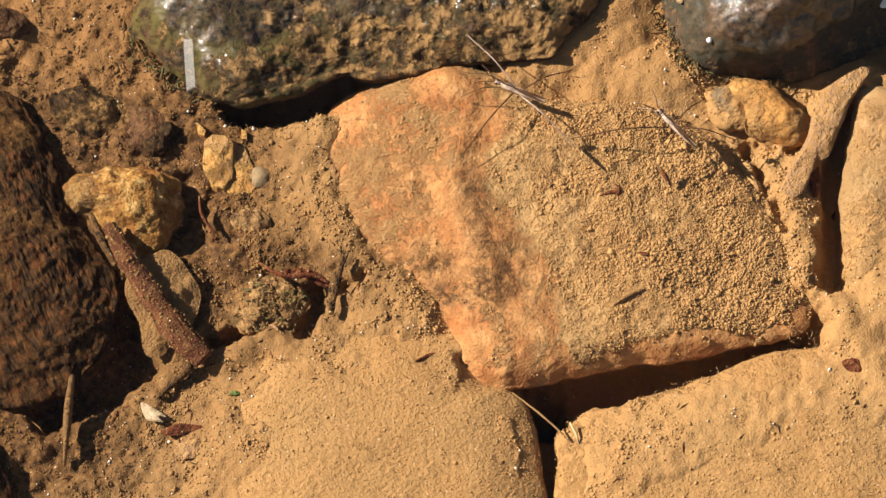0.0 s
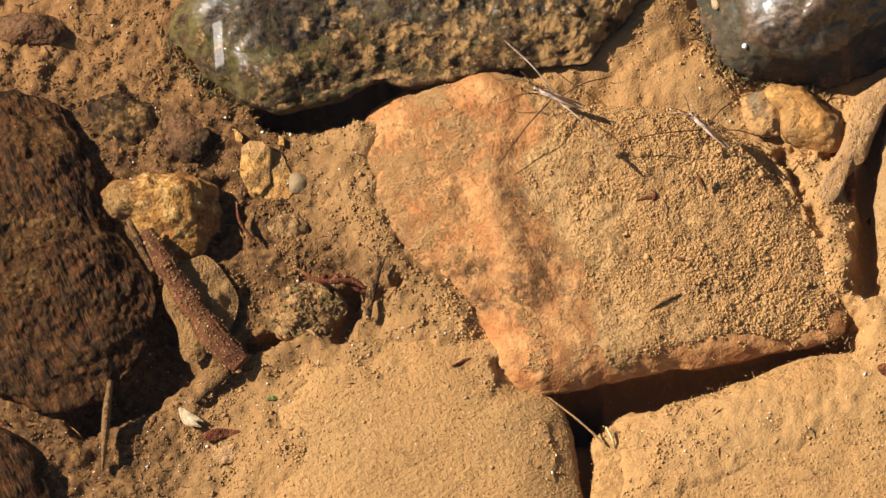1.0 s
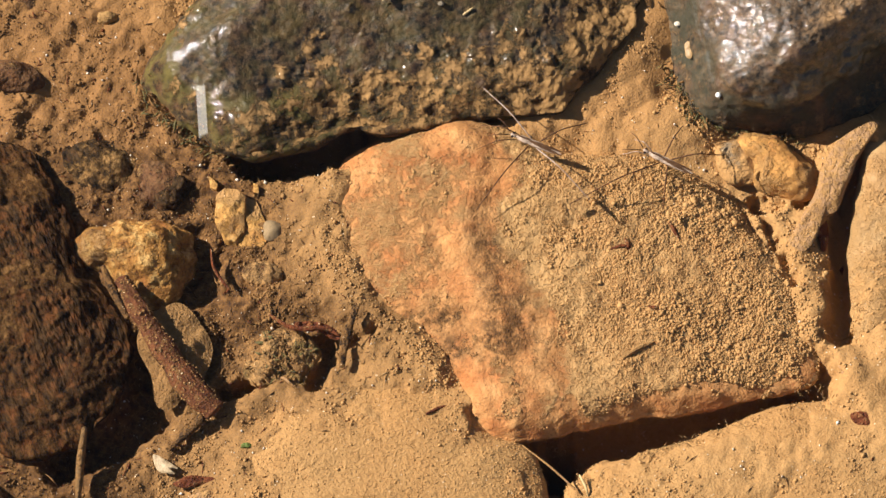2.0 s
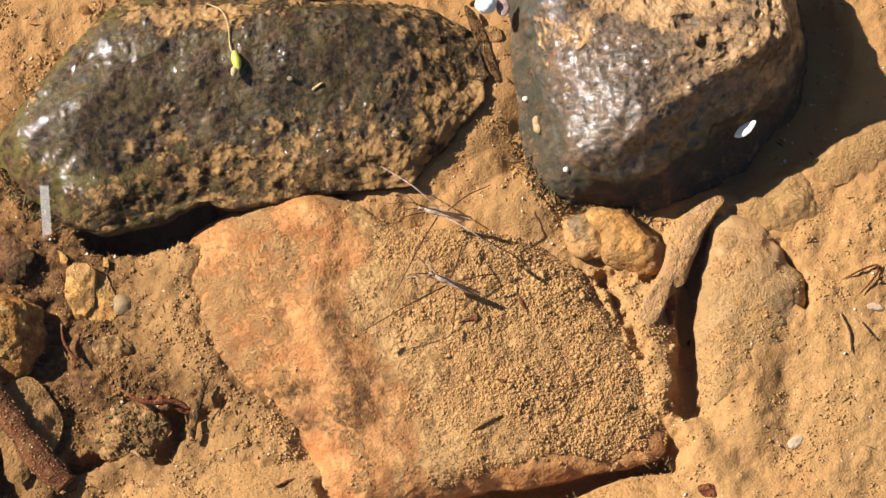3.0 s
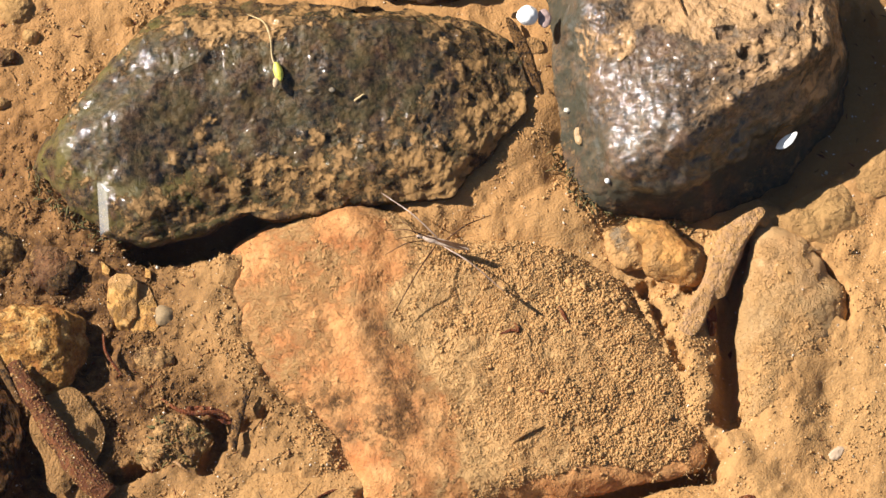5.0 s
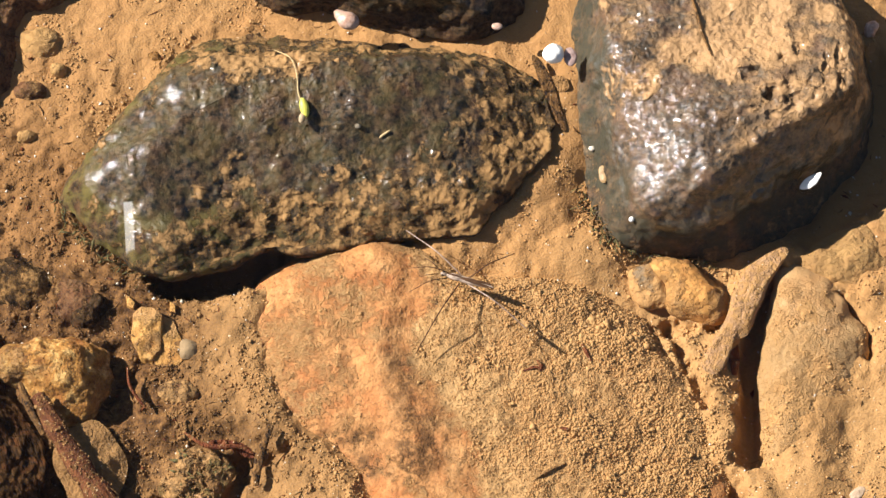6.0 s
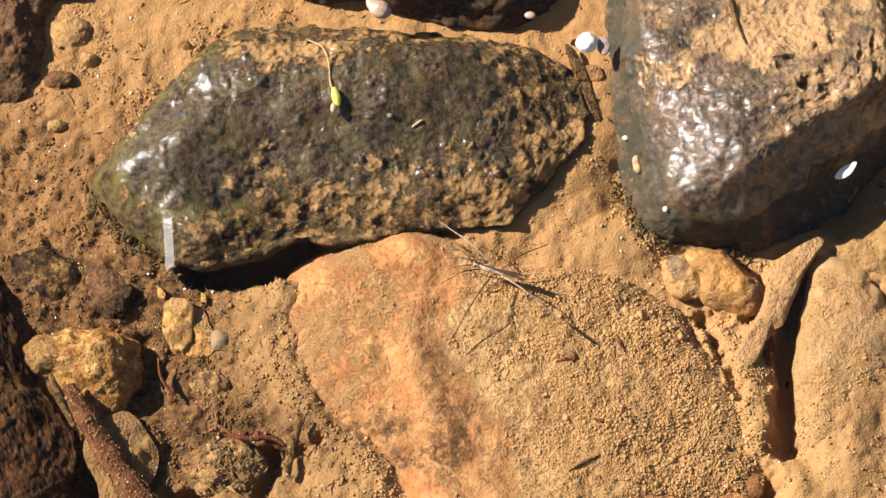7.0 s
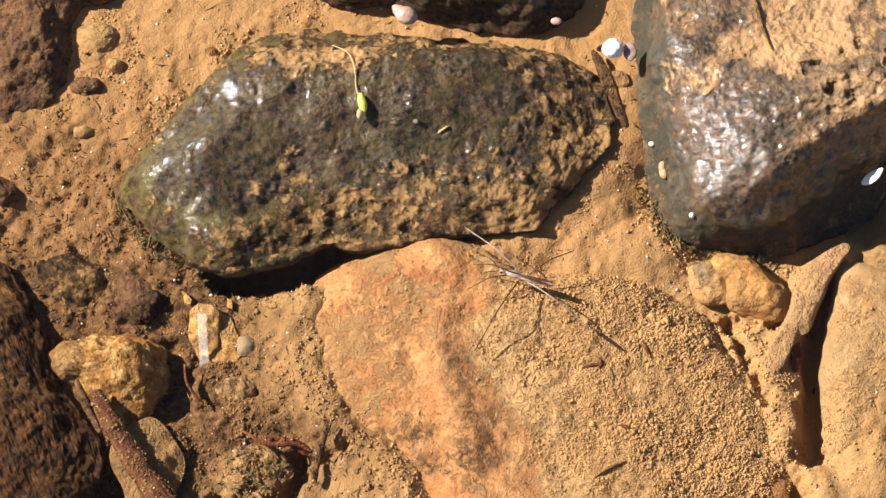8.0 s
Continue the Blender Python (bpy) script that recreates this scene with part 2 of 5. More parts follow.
M_BARK = stone_material("fibrous_stone", (0.006, 0.004, 0.003), (0.029, 0.014, 0.0056), (0.094, 0.043, 0.014), (0.125, 0.044, 0.014), 1.1, 1.1, streak=((0, 0, -0.4), (1.0, 0.2, 1.0)), film=0.2, tone=0.7, soft=0.2, coat=(0.115, 0.052, 0.016), clump=1.2, gleam=0.05)
M_YELLOW = stone_material("ochre_stone", (0.12, 0.044, 0.010), (0.36, 0.175, 0.042), (0.68, 0.45, 0.17), (0.20, 0.068, 0.017), 2.6, 0.9, specks=0.55, soft=0.15)
M_AMBER = stone_material("amber_stone", (0.32, 0.145, 0.038), (0.49, 0.245, 0.07), (0.60, 0.35, 0.12), (0.42, 0.155, 0.036), 4.0, 0.5, specks=0.3, soft=0.25)
M_QUARTZ = stone_material("quartz", (0.30, 0.145, 0.036), (0.47, 0.255, 0.075), (0.64, 0.42, 0.17), (0.36, 0.150, 0.034), 2.6, 0.6, specks=0.4, soft=0.2)
M_RED = stone_material("red_stone", (0.050, 0.021, 0.010), (0.14, 0.058, 0.022), (0.24, 0.115, 0.048), (0.040, 0.022, 0.011), 4.0, 0.8, film=0.6, tone=0.7, soft=0.15)
M_CLOD = stone_material("algae", (0.050, 0.038, 0.010), (0.20, 0.135, 0.040), (0.36, 0.235, 0.080), (0.15, 0.112, 0.030), 1.4, 0.9, tone=0.8, soft=0.25)
M_SAND = stone_material("silted_stone", (0.28, 0.150, 0.053), (0.385, 0.225, 0.082), (0.47, 0.30, 0.125), (0.42, 0.212, 0.067), 7.0, 0.2, specks=0.15, soft=0.35)
M_PALE_STONE = stone_material("pale_stone", (0.345, 0.205, 0.088), (0.435, 0.275, 0.124), (0.51, 0.345, 0.178), (0.46, 0.250, 0.100), 7.0, 0.15, specks=0.1, soft=0.35)
M_GREY = stone_material("grey_stone", (0.13, 0.105, 0.070), (0.22, 0.18, 0.125), (0.34, 0.28, 0.20), (0.14, 0.13, 0.095), 2.5, 0.6, soft=0.25)
M_TWIG = dusted_material("red_bark", (0.06, 0.019, 0.008), (0.20, 0.072, 0.026), 0.42, 1.2, ((0, 0, -0.65), (1, 0.2, 1)), 0.85)
M_ROOT = dusted_material("grey_root", (0.33, 0.185, 0.088), (0.42, 0.25, 0.125), 0.55, 3.0)
M_LEAF = dusted_material("silted_leaf", (0.10, 0.055, 0.018), (0.25, 0.15, 0.05), 0.8, 2.0, None, 0.45)
M_REDLEAF = dusted_material("red_leaf", (0.07, 0.015, 0.006), (0.20, 0.06, 0.02), 0.35, 1.5, None, 0.6)
M_DARK = dusted_material("dark_stick", (0.015, 0.010, 0.006), (0.08, 0.042, 0.018), 0.6, 1.0, None, 0.8)
M_DUSTY = dusted_material("dusty_stalk", (0.10, 0.055, 0.022), (0.22, 0.13, 0.055), 0.6, 2.0, None, 0.6)
M_STRAW = plain_material("straw", (0.35, 0.24, 0.10), (0.62, 0.46, 0.22), 1.0, 0.6)
M_HUSK = plain_material("husk", (0.26, 0.17, 0.08), (0.52, 0.40, 0.24), 0.9, 0.6)
M_WHITE = plain_material("white_petal", (0.80, 0.78, 0.70), (0.92, 0.90, 0.85), 1.5, 0.4)
M_GREEN = plain_material("green_seed", (0.42, 0.40, 0.04), (0.70, 0.66, 0.12), 0.8, 0.4)
M_PINK = plain_material("pink_leaf", (0.20, 0.12, 0.10), (0.42, 0.30, 0.26), 1.0, 0.35)
M_MOSS = plain_material("moss", (0.06, 0.08, 0.01), (0.16, 0.22, 0.03), 0.6, 0.7)
M_ALGAE = plain_material("algae_shred", (0.040, 0.034, 0.008), (0.150, 0.120, 0.030), 0.7, 0.8)
M_HUSK_TAN = plain_material("tan_scrap", (0.24, 0.14, 0.05), (0.40, 0.25, 0.10), 1.0, 0.5)
M_PALE = plain_material("glassy_grain", (0.55, 0.46, 0.34), (0.85, 0.78, 0.66), 0.8, 0.25)
M_SHELL = plain_material("pink_shell", (0.34, 0.18, 0.11), (0.64, 0.46, 0.36), 1.0, 0.3)
M_WHITE_DULL = plain_material("shell_white", (0.36, 0.24, 0.14), (0.50, 0.37, 0.25), 1.0, 0.6)
M_PALEGREY = plain_material("pale_pebble", (0.21, 0.145, 0.075), (0.30, 0.21, 0.115), 1.2, 0.9, spec=0.2)
M_RIPPLE = ripple_material()
M_INSECT = plain_material("insect_flank", (0.05, 0.028, 0.017), (0.62, 0.47, 0.35), 0.5, 0.45, 0.08, ((0, 0, 0), (0.3, 1, 1)), spec=0.25)
M_WING = plain_material("insect_wing", (0.030, 0.014, 0.006), (0.14, 0.072, 0.036), 0.5, 0.65, 0.06, ((0, 0, 0), (0.25, 1, 1)), spec=0.1)
M_LEG_PALE = plain_material("insect_leg_pale", (0.20, 0.125, 0.085), (0.42, 0.31, 0.23), 0.8, 0.4, 0.02)
M_LEG = plain_material("insect_leg", (0.045, 0.020, 0.010), (0.12, 0.058, 0.030), 0.8, 0.7, 0.03, spec=0.1)
M_EYE = plain_material("insect_eye", (0.01, 0.006, 0.004), (0.04, 0.02, 0.015), 0.3, 0.2, 0.02)


# ---- mesh builders (input in millimetres) ----
def mesh_from(name, V, quads, mat, marks=None, smooth=True):
    me = bpy.data.meshes.new(name)
    V = np.asarray(V, np.float32) * MM
    quads = np.asarray(quads, np.int32)
    k = quads.shape[1]
    me.vertices.add(len(V))
    me.vertices.foreach_set("co", V.ravel())
    me.loops.add(quads.size)
    me.loops.foreach_set("vertex_index", quads.ravel())
    me.polygons.add(len(quads))
    me.polygons.foreach_set("loop_start", np.arange(0, quads.size, k, dtype=np.int32))
    me.update(calc_edges=True)
    me.polygons.foreach_set("use_smooth", np.full(len(quads), smooth))
    for key, values in (marks or {}).items():
        me.attributes.new(key, "FLOAT", "POINT").data.foreach_set("value", np.asarray(values, np.float32))
    me.materials.append(mat)
    me.validate()
    return me


def part(name, me, parent, label=""):
    ob = new(name, me)
    ob.parent = parent
    if label:
        tagged(ob, label)
    return ob


def closed_curve(points, n, wobble=0.0, seed=0):
    """A smooth closed line through the corner points, evenly spaced."""
    P = np.asarray(points, float)
    k = len(P)
    if np.sum(P[:, 0] * np.roll(P[:, 1], -1) - P[:, 1] * np.roll(P[:, 0], -1)) < 0:
        P = P[::-1]
    out = []
    for i in range(k):
        a, b, c, d = P[i - 1], P[i], P[(i + 1) % k], P[(i + 2) % k]
        for t in np.linspace(0, 1, 40, endpoint=False):
            out.append(0.5 * (2 * b + (c - a) * t + (2 * a - 5 * b + 4 * c - d) * t * t + (3 * b - a - 3 * c + d) * t ** 3))
    out = np.array(out)
    s = np.r_[0, np.cumsum(np.hypot(*(np.roll(out, -1, 0) - out).T))]
    u = np.linspace(0, s[-1], n, endpoint=False)
    loop = np.r_[out, out[:1]]
    res = np.stack([np.interp(u, s, loop[:, 0]), np.interp(u, s, loop[:, 1])], 1)
    if wobble:
        c = res.mean(0)
        w = fbm(np.c_[res, np.zeros(n)], 7.0, 3, seed)
        res = c + (res - c) * (1 + wobble * w / np.hypot(*(res - c).T))[:, None]
    return res


def open_curve(points, n):
    P = np.asarray(points, float)
    Q = np.r_[[2 * P[0] - P[1]], P, [2 * P[-1] - P[-2]]]
    out = []
    for i in range(1, len(Q) - 2):
        a, b, c, d = Q[i - 1], Q[i], Q[i + 1], Q[i + 2]
        for t in np.linspace(0, 1, 24, endpoint=False):
            out.append(0.5 * (2 * b + (c - a) * t + (2 * a - 5 * b + 4 * c - d) * t * t + (3 * b - a - 3 * c + d) * t ** 3))
    out = np.array(out + [P[-1]])
    s = np.r_[0, np.cumsum(np.linalg.norm(np.diff(out, axis=0), axis=1))]
    u = np.linspace(0, s[-1], n)
    return np.stack([np.interp(u, s, out[:, k]) for k in range(out.shape[1])], 1)


def grid_quads(rows, cols, wrap):
    i = np.arange(rows - 1)[:, None]
    j = np.arange(cols if wrap else cols - 1)[None, :]
    a = i * cols + j
    b = i * cols + (j + 1) % cols
    return np.stack([a, b, b + cols, a + cols], -1).reshape(-1, 4)


def grid_normals(G, wrap=True):
    du = (np.roll(G, -1, 1) - np.roll(G, 1, 1)) if wrap else np.gradient(G, axis=1)
    dv = np.gradient(G, axis=0)
    n = np.cross(dv, du)
    return n / (np.linalg.norm(n, axis=2, keepdims=True) + 1e-9)


CRUMB_V = np.array([(1, 0, 0), (-1, 0, 0), (0, 1, 0), (0, -1, 0), (0, 0, 1), (0, 0, -1)], float)
CRUMB_F = np.array([(0, 2, 4), (2, 1, 4), (1, 3, 4), (3, 0, 4), (2, 0, 5), (1, 2, 5), (3, 1, 5), (0, 3, 5)])


def crumbs_mesh(name, at, size, rng, mat=None, stain_shade=None, scale=None):
    """Many small clods, each a squashed and turned eight-sided grain."""
    n = len(at)
    s = size * rng.lognormal(0, 0.4, (n, 1, 1)) * rng.uniform(0.6, 1.3, (n, 1, 3))
    if scale is not None:
        s = s * scale[:, None, None]
    v = CRUMB_V[None] * rng.uniform(0.7, 1.25, (n, 6, 1)) * s
    ang = rng.uniform(0, 6.28, n)
    tip = rng.uniform(-0.7, 0.7, n)
    ca, sa, ct, st = np.cos(ang)[:, None], np.sin(ang)[:, None], np.cos(tip)[:, None], np.sin(tip)[:, None]
    x, y, z = v[..., 0], v[..., 1], v[..., 2]
    y, z = y * ct - z * st, y * st + z * ct
    x, y = x * ca - y * sa, x * sa + y * ca
    v = np.stack([x, y, z], -1) + at[:, None, :]
    f = CRUMB_F[None] + 6 * np.arange(n)[:, None, None]
    return mesh_from(name, v.reshape(-1, 3), f.reshape(-1, 3), mat or M_GRAIN, None if stain_shade is None else {"stain_shade": np.repeat(stain_shade, 6)}, True)


SHAPES = {}


def rest(name, x, y):
    """The height of a stone's upper side at a place in plan."""
    G = SHAPES[name]
    near = np.argsort((G[:, 0] - x) ** 2 + (G[:, 1] - y) ** 2)[:6]
    return float(G[near, 2].max())


def fibres_mesh(name, at, length, thick, rng, mat):
    """Many bent slivers, each a thin four-sided spindle in two pieces."""
    n = len(at)
    a = rng.uniform(0, 6.28, n)
    L = length * rng.lognormal(0, 0.5, n)
    bend = rng.normal(0, 0.3, n)
    fwd, side = np.stack([np.cos(a), np.sin(a), rng.normal(0, 0.12, n)], 1), np.stack([-np.sin(a), np.cos(a), np.zeros(n)], 1)
    r = thick * rng.lognormal(0, 0.4, n)[:, None]
    mid = at + side * (bend * L * 0.3)[:, None]
    V = np.stack([at - fwd * L[:, None] / 2, mid + side * r, mid + (0, 0, 1) * r, mid - side * r, mid - (0, 0, 1) * r, at + fwd * L[:, None] / 2], 1)
    F = np.array([(0, 2, 1), (0, 3, 2), (0, 4, 3), (0, 1, 4), (5, 1, 2), (5, 2, 3), (5, 3, 4), (5, 4, 1)])[None] + 6 * np.arange(n)[:, None, None]
    return mesh_from(name, V.reshape(-1, 3), F.reshape(-1, 3), mat)


def stone(name, outline, edge, top, under, mat, label, category="stone", surf=None, hump=2.2, na=160, nr=50,
          rough=((8, 0.7), (2.5, 0.3)), silt=None, stain_shade=None, tuck=0.25, wobble=0.4, seed=0, clod=0.4, grains=0, grain_size=0.22, where=None, coarse=None, pile=0.0, bulge=0.035, group=""):
    """A stone from its plan outline at the widest level; surf(x, y) gives the height of its upper side, else it is a dome."""
    loop = closed_curve(outline, na, wobble, seed)
    c = loop.mean(0)
    if callable(edge):
        edge = edge(loop[:, 0], loop[:, 1])
    r = np.linspace(0.002, 1, nr) ** 0.8
    X = c[0] + r[:, None] * (loop[None, :, 0] - c[0])
    Y = c[1] + r[:, None] * (loop[None, :, 1] - c[1])
    fall = (1 - r ** hump)[:, None]
    if surf is None:
        Z = edge + (top - edge) * np.repeat(fall, na, 1)
    else:
        Z = edge + (surf(X, Y) - edge) * (1 - r[:, None] ** (hump * 4))
    rows = [np.stack([X, Y, Z], -1)]
    m = max(8, nr // 5)
    for s in np.linspace(0, 1, m + 1)[1:]:
        k = 1 + bulge * math.sin(math.pi * min(1, 2.2 * s)) - tuck * s * s
        rows.append(np.stack([c[0] + k * (loop[:, 0] - c[0]), c[1] + k * (loop[:, 1] - c[1]), np.broadcast_to(edge - (edge - under) * s, (na,))], -1)[None])
    G = np.concatenate(rows)
    N = grid_normals(G)
    flatG = G.reshape(-1, 3)
    for o, (size, amp) in enumerate(rough):
        flatG = flatG + N.reshape(-1, 3) * (amp * fbm(flatG, size, 3, seed * 7 + o))[:, None]
    N = grid_normals(flatG.reshape(G.shape)).reshape(-1, 3)
    x, y, z = flatG.T
    cover = np.zeros(len(x)) if silt is None else np.clip(silt(x, y, z, N), 0, 1)
    lump = np.clip(cover - 0.35 + 0.5 * fbm(flatG, 2.2, 4, seed + 50), 0, 1)
    flatG = flatG + N * (clod * lump * (0.6 + 0.5 * fbm(flatG, 1.2, 2, seed + 60)))[:, None]
    spots = np.zeros(len(x)) if stain_shade is None else np.clip(stain_shade(x, y, z, N), 0, 1)
    wet = step(-0.3, 0.5, flatG[:, 2])
    SHAPES[name] = flatG
    base = np.array([c[0], c[1], under])
    ob = new(name, mesh_from(name, flatG - base, grid_quads(len(G), na, True)[:, ::-1], mat, {"silt": cover, "stain_shade": spots, "wet": wet}))
    ob.location = base * MM
    tagged(ob, label, category, group)
    if grains:
        rng = np.random.default_rng(seed + 5)
        ok = np.flatnonzero((lump > 0.15) & (N[:, 2] > 0.2))
        # polar rings crowd towards the middle: weigh by distance from it
        w = np.hypot(flatG[ok, 0] - c[0], flatG[ok, 1] - c[1])
        if where is not None:
            w = w * where(flatG[ok, 0], flatG[ok, 1])
        pick = rng.choice(ok, min(grains, len(ok)), replace=False, p=w / w.sum())
        at = flatG[pick] + rng.normal(0, 0.12, (len(pick), 3)) * (1, 1, 0.3)
        if pile:        # pellets heaped in small ridges
            heap = np.clip(fbm(at, 1.9, 3, seed + 70, 0.6) - 0.1, 0, 1)
            at[:, 2] += pile * heap * (1 if where is None else where(at[:, 0], at[:, 1]))
        tagged(part("silt_grains", crumbs_mesh("silt_grains", at - base, grain_size, rng, None, None, None if coarse is None else coarse(at[:, 0], at[:, 1])), ob), kind="stuff")
    return ob


def tube(name, line, radii, mat, sides=10, n=40, flatten=1.0, knobs=0.0, seed=0):
    """A tapered rod along a line of (x, y, z), its end capped round."""
    P = open_curve(line, n)
    R = np.interp(np.linspace(0, 1, n), np.linspace(0, 1, len(radii)), radii)
    R = R * (1 + knobs * smooth_noise(P + seed, 2.5, seed))
    R[0] *= 0.35
    R[-1] *= 0.3
    T = np.gradient(P, axis=0)
    T /= np.linalg.norm(T, axis=1, keepdims=True)
    S = np.cross(T, (0, 0, 1.0))
    S /= np.linalg.norm(S, axis=1, keepdims=True) + 1e-9
    U = np.cross(S, T)
    a = np.linspace(0, 2 * math.pi, sides, endpoint=False)
    G = P[:, None] + R[:, None, None] * (np.cos(a)[None, :, None] * S[:, None] + flatten * np.sin(a)[None, :, None] * U[:, None])
    if knobs:
        G = G + (0.35 * knobs * fbm(G.reshape(-1, 3), 1.2, 3, seed)).reshape(n, sides, 1) * U[:, None]
    V = np.concatenate([G.reshape(-1, 3), P[:1], P[-1:]])
    Q = grid_quads(n, sides, True)
    j = np.arange(sides)
    k = (j + 1) % sides
    caps = np.concatenate([np.stack([np.full(sides, n * sides), k, j, j], 1), np.stack([np.full(sides, n * sides + 1), (n - 1) * sides + j, (n - 1) * sides + k, (n - 1) * sides + k], 1)])
    Q = np.concatenate([np.stack([Q[:, 0], Q[:, 1], Q[:, 2]], 1), np.stack([Q[:, 0], Q[:, 2], Q[:, 3]], 1), caps[:, :3]])
    return mesh_from(name, V, Q, mat)


def rod(name, line, radii, mat, label, category, **how):
    base = np.array(line[0], float)
    ob = new(name, tube(name, np.asarray(line, float) - base, radii, mat, **how))
    ob.location = base * MM
    return tagged(ob, label, category)


def flake_mesh(name, outline, thick, mat, curl=0.0, ripple=0.2, na=72, nr=14, seed=0):
    """A thin curled leaf or flake with an upper and a lower face."""
    loop = closed_curve(outline, na, 0.3, seed)
    c = loop.mean(0)
    rows = []
    rs = list(np.linspace(0.01, 1, nr))
    for s, up in [(r, 1) for r in rs] + [(r, -1) for r in rs[::-1]]:
        x, y = c[0] + s * (loop[:, 0] - c[0]), c[1] + s * (loop[:, 1] - c[1])
        z = curl * ((x - c[0]) ** 2 + (y - c[1]) ** 2) + ripple * fbm(flat(x, y), 3.0, 3, seed) + up * thick / 2 * (1 - s ** 6)
        rows.append(np.stack([x, y, z], 1))
    G = np.array(rows)
    return mesh_from(name, G.reshape(-1, 3) - (c[0], c[1], 0), grid_quads(len(G), na, True)[:, ::-1], mat), c


def flake(name, outline, z, thick, mat, label, category, tilt=(0, 0), **how):
    me, c = flake_mesh(name, outline, thick, mat, **how)
    ob = new(name, me)
    ob.matrix_world = pose(c[0] * MM, c[1] * MM, z * MM, tilt[0], tilt[1], 0)
    return tagged(ob, label, category)


def egg_mesh(name, size, mat, nu=14, nv=20, power=1.0, seed=0, lumps=0.0):
    u = np.linspace(0.02, math.pi - 0.02, nu)
    v = np.linspace(0, 2 * math.pi, nv, endpoint=False)
    G = np.stack([np.repeat(np.cos(u)[:, None], nv, 1), (np.sin(u) ** power)[:, None] * np.cos(v)[None], (np.sin(u) ** power)[:, None] * np.sin(v)[None]], -1) * size
    if lumps:
        G = G * (1 + lumps * fbm(G.reshape(-1, 3), size[0] * 0.8, 3, seed).reshape(nu, nv, 1))
    return mesh_from(name, G.reshape(-1, 3), grid_quads(nu, nv, True)[:, ::-1], mat)


# ---- the stream bed ----
GAP_FRONT = [(-0.8, -54.6), (11.2, -54.7), (24.1, -52.5), (41.2, -48.8), (51.2, -45.5)]
GAP_SPLIT = [(7.1, -57.8), (8.5, -66.1), (8.7, -81.7)]
GAP_ROOT = [(63.2, -2.7), (60.9, -9.8), (59.6, -17.0), (58.9, -26.0), (58.1, -37.0)]
GAP_BROWN = [(-65.2, -41), (-65.6, -49.4), (-70.5, -54.6), (-79.4, -57.7)]
GAP_UNDER = [(-45.5, -0.7), (-35.3, -0.1), (-24.5, 1.3)]
GAP_RIGHT = [(44.1, -11.6), (45.9, -16.5), (47.8, -20.9), (49.4, -25.3), (50.7, -27.4)]


SHORE = [(-31.6, -2.8), (-32.6, -13.6), (-29.6, -25.4), (-24.5, -32.9), (-14.6, -41.4)]


MOUNDS = (   # where silt has drifted over the stones: spine, height, half width
    ([(-43.2, -66.5), (-32.4, -56.3), (-10.7, -58.5), (-3.8, -68.9), (-28.4, -73.9), (-40.1, -85)], -4.7, 14),
    ([(69.5, -10.1), (70.7, -22.1), (67.8, -32.9), (68.6, -41.5)], -3.9, 8),
    ([(23.6, -72.2), (40.4, -65.2), (62.2, -61.2), (79.9, -61.4)], -3.6, 12),
    ([(47.5, -15.5), (50.4, -21), (53.2, -29.6), (56, -40.4)], -4.7, 6.0),
    ([(63.7, -0.2), (61.1, -2.4), (56.8, -7.9), (52.5, -16.6)], -4.5, 3.6),
    ([(82.5, -20), (88.9, -37.3), (83.4, -47.9)], -5.2, 14),
    ([(58.7, -44.5), (64.4, -52.9), (66.2, -59.2)], -4.0, 7),
    ([(-43.9, -39.9), (-39.4, -39.4), (-38.4, -43.1), (-40.4, -46.3)], -6.2, 4.0),
    ([(-24.5, -39.6), (-20.5, -43.8), (-16.6, -45.4)], -5.2, 5),
    ([(-48.2, -52), (-43.3, -47.8), (-36.4, -48.9)], -6.2, 4),
    ([(21.1, 9.9), (18, 3.2), (30.2, 2.1)], -5.6, 8),
    ([(25.5, 33), (24.5, 24), (19, 13), (10, 5.5), (3, 2.5)], -5.3, 7.5),
    ([(-46.4, -32), (-36.5, -28.9), (-32.5, -19.3)], -6.8, 7))
PITS = (([(-33, -37.4), (-33.2, -41.1), (-34.5, -45.3)], 1.7, 3.6), ([(-50.9, -47.2), (-46.5, -45.6), (-42.1, -43.8)], 1.1, 4.0), ([(-30.4, -38.4), (-27.0, -38.0), (-24.2, -35.3)], 1.0, 1.8), ([(75.5, -6.8), (78.9, -12.3), (80, -17.2)], 1.3, 3.0), ([(44.6, -12.0), (47.6, -12.6)], 1.6, 4.0), ([(52.2, -12.4), (54.2, -10.8)], 1.3, 4.0),
        # the last hollow is added to deepen the block stone's shadow
        ([(-55.9, -17.6), (-54.3, -24), (-55.7, -28.3)], 3.0, 2.0), ([(83.9, 35.5), (84.1, 26.4), (80.1, 17.4), (71.5, 9.6)], 6.0, 4.5))


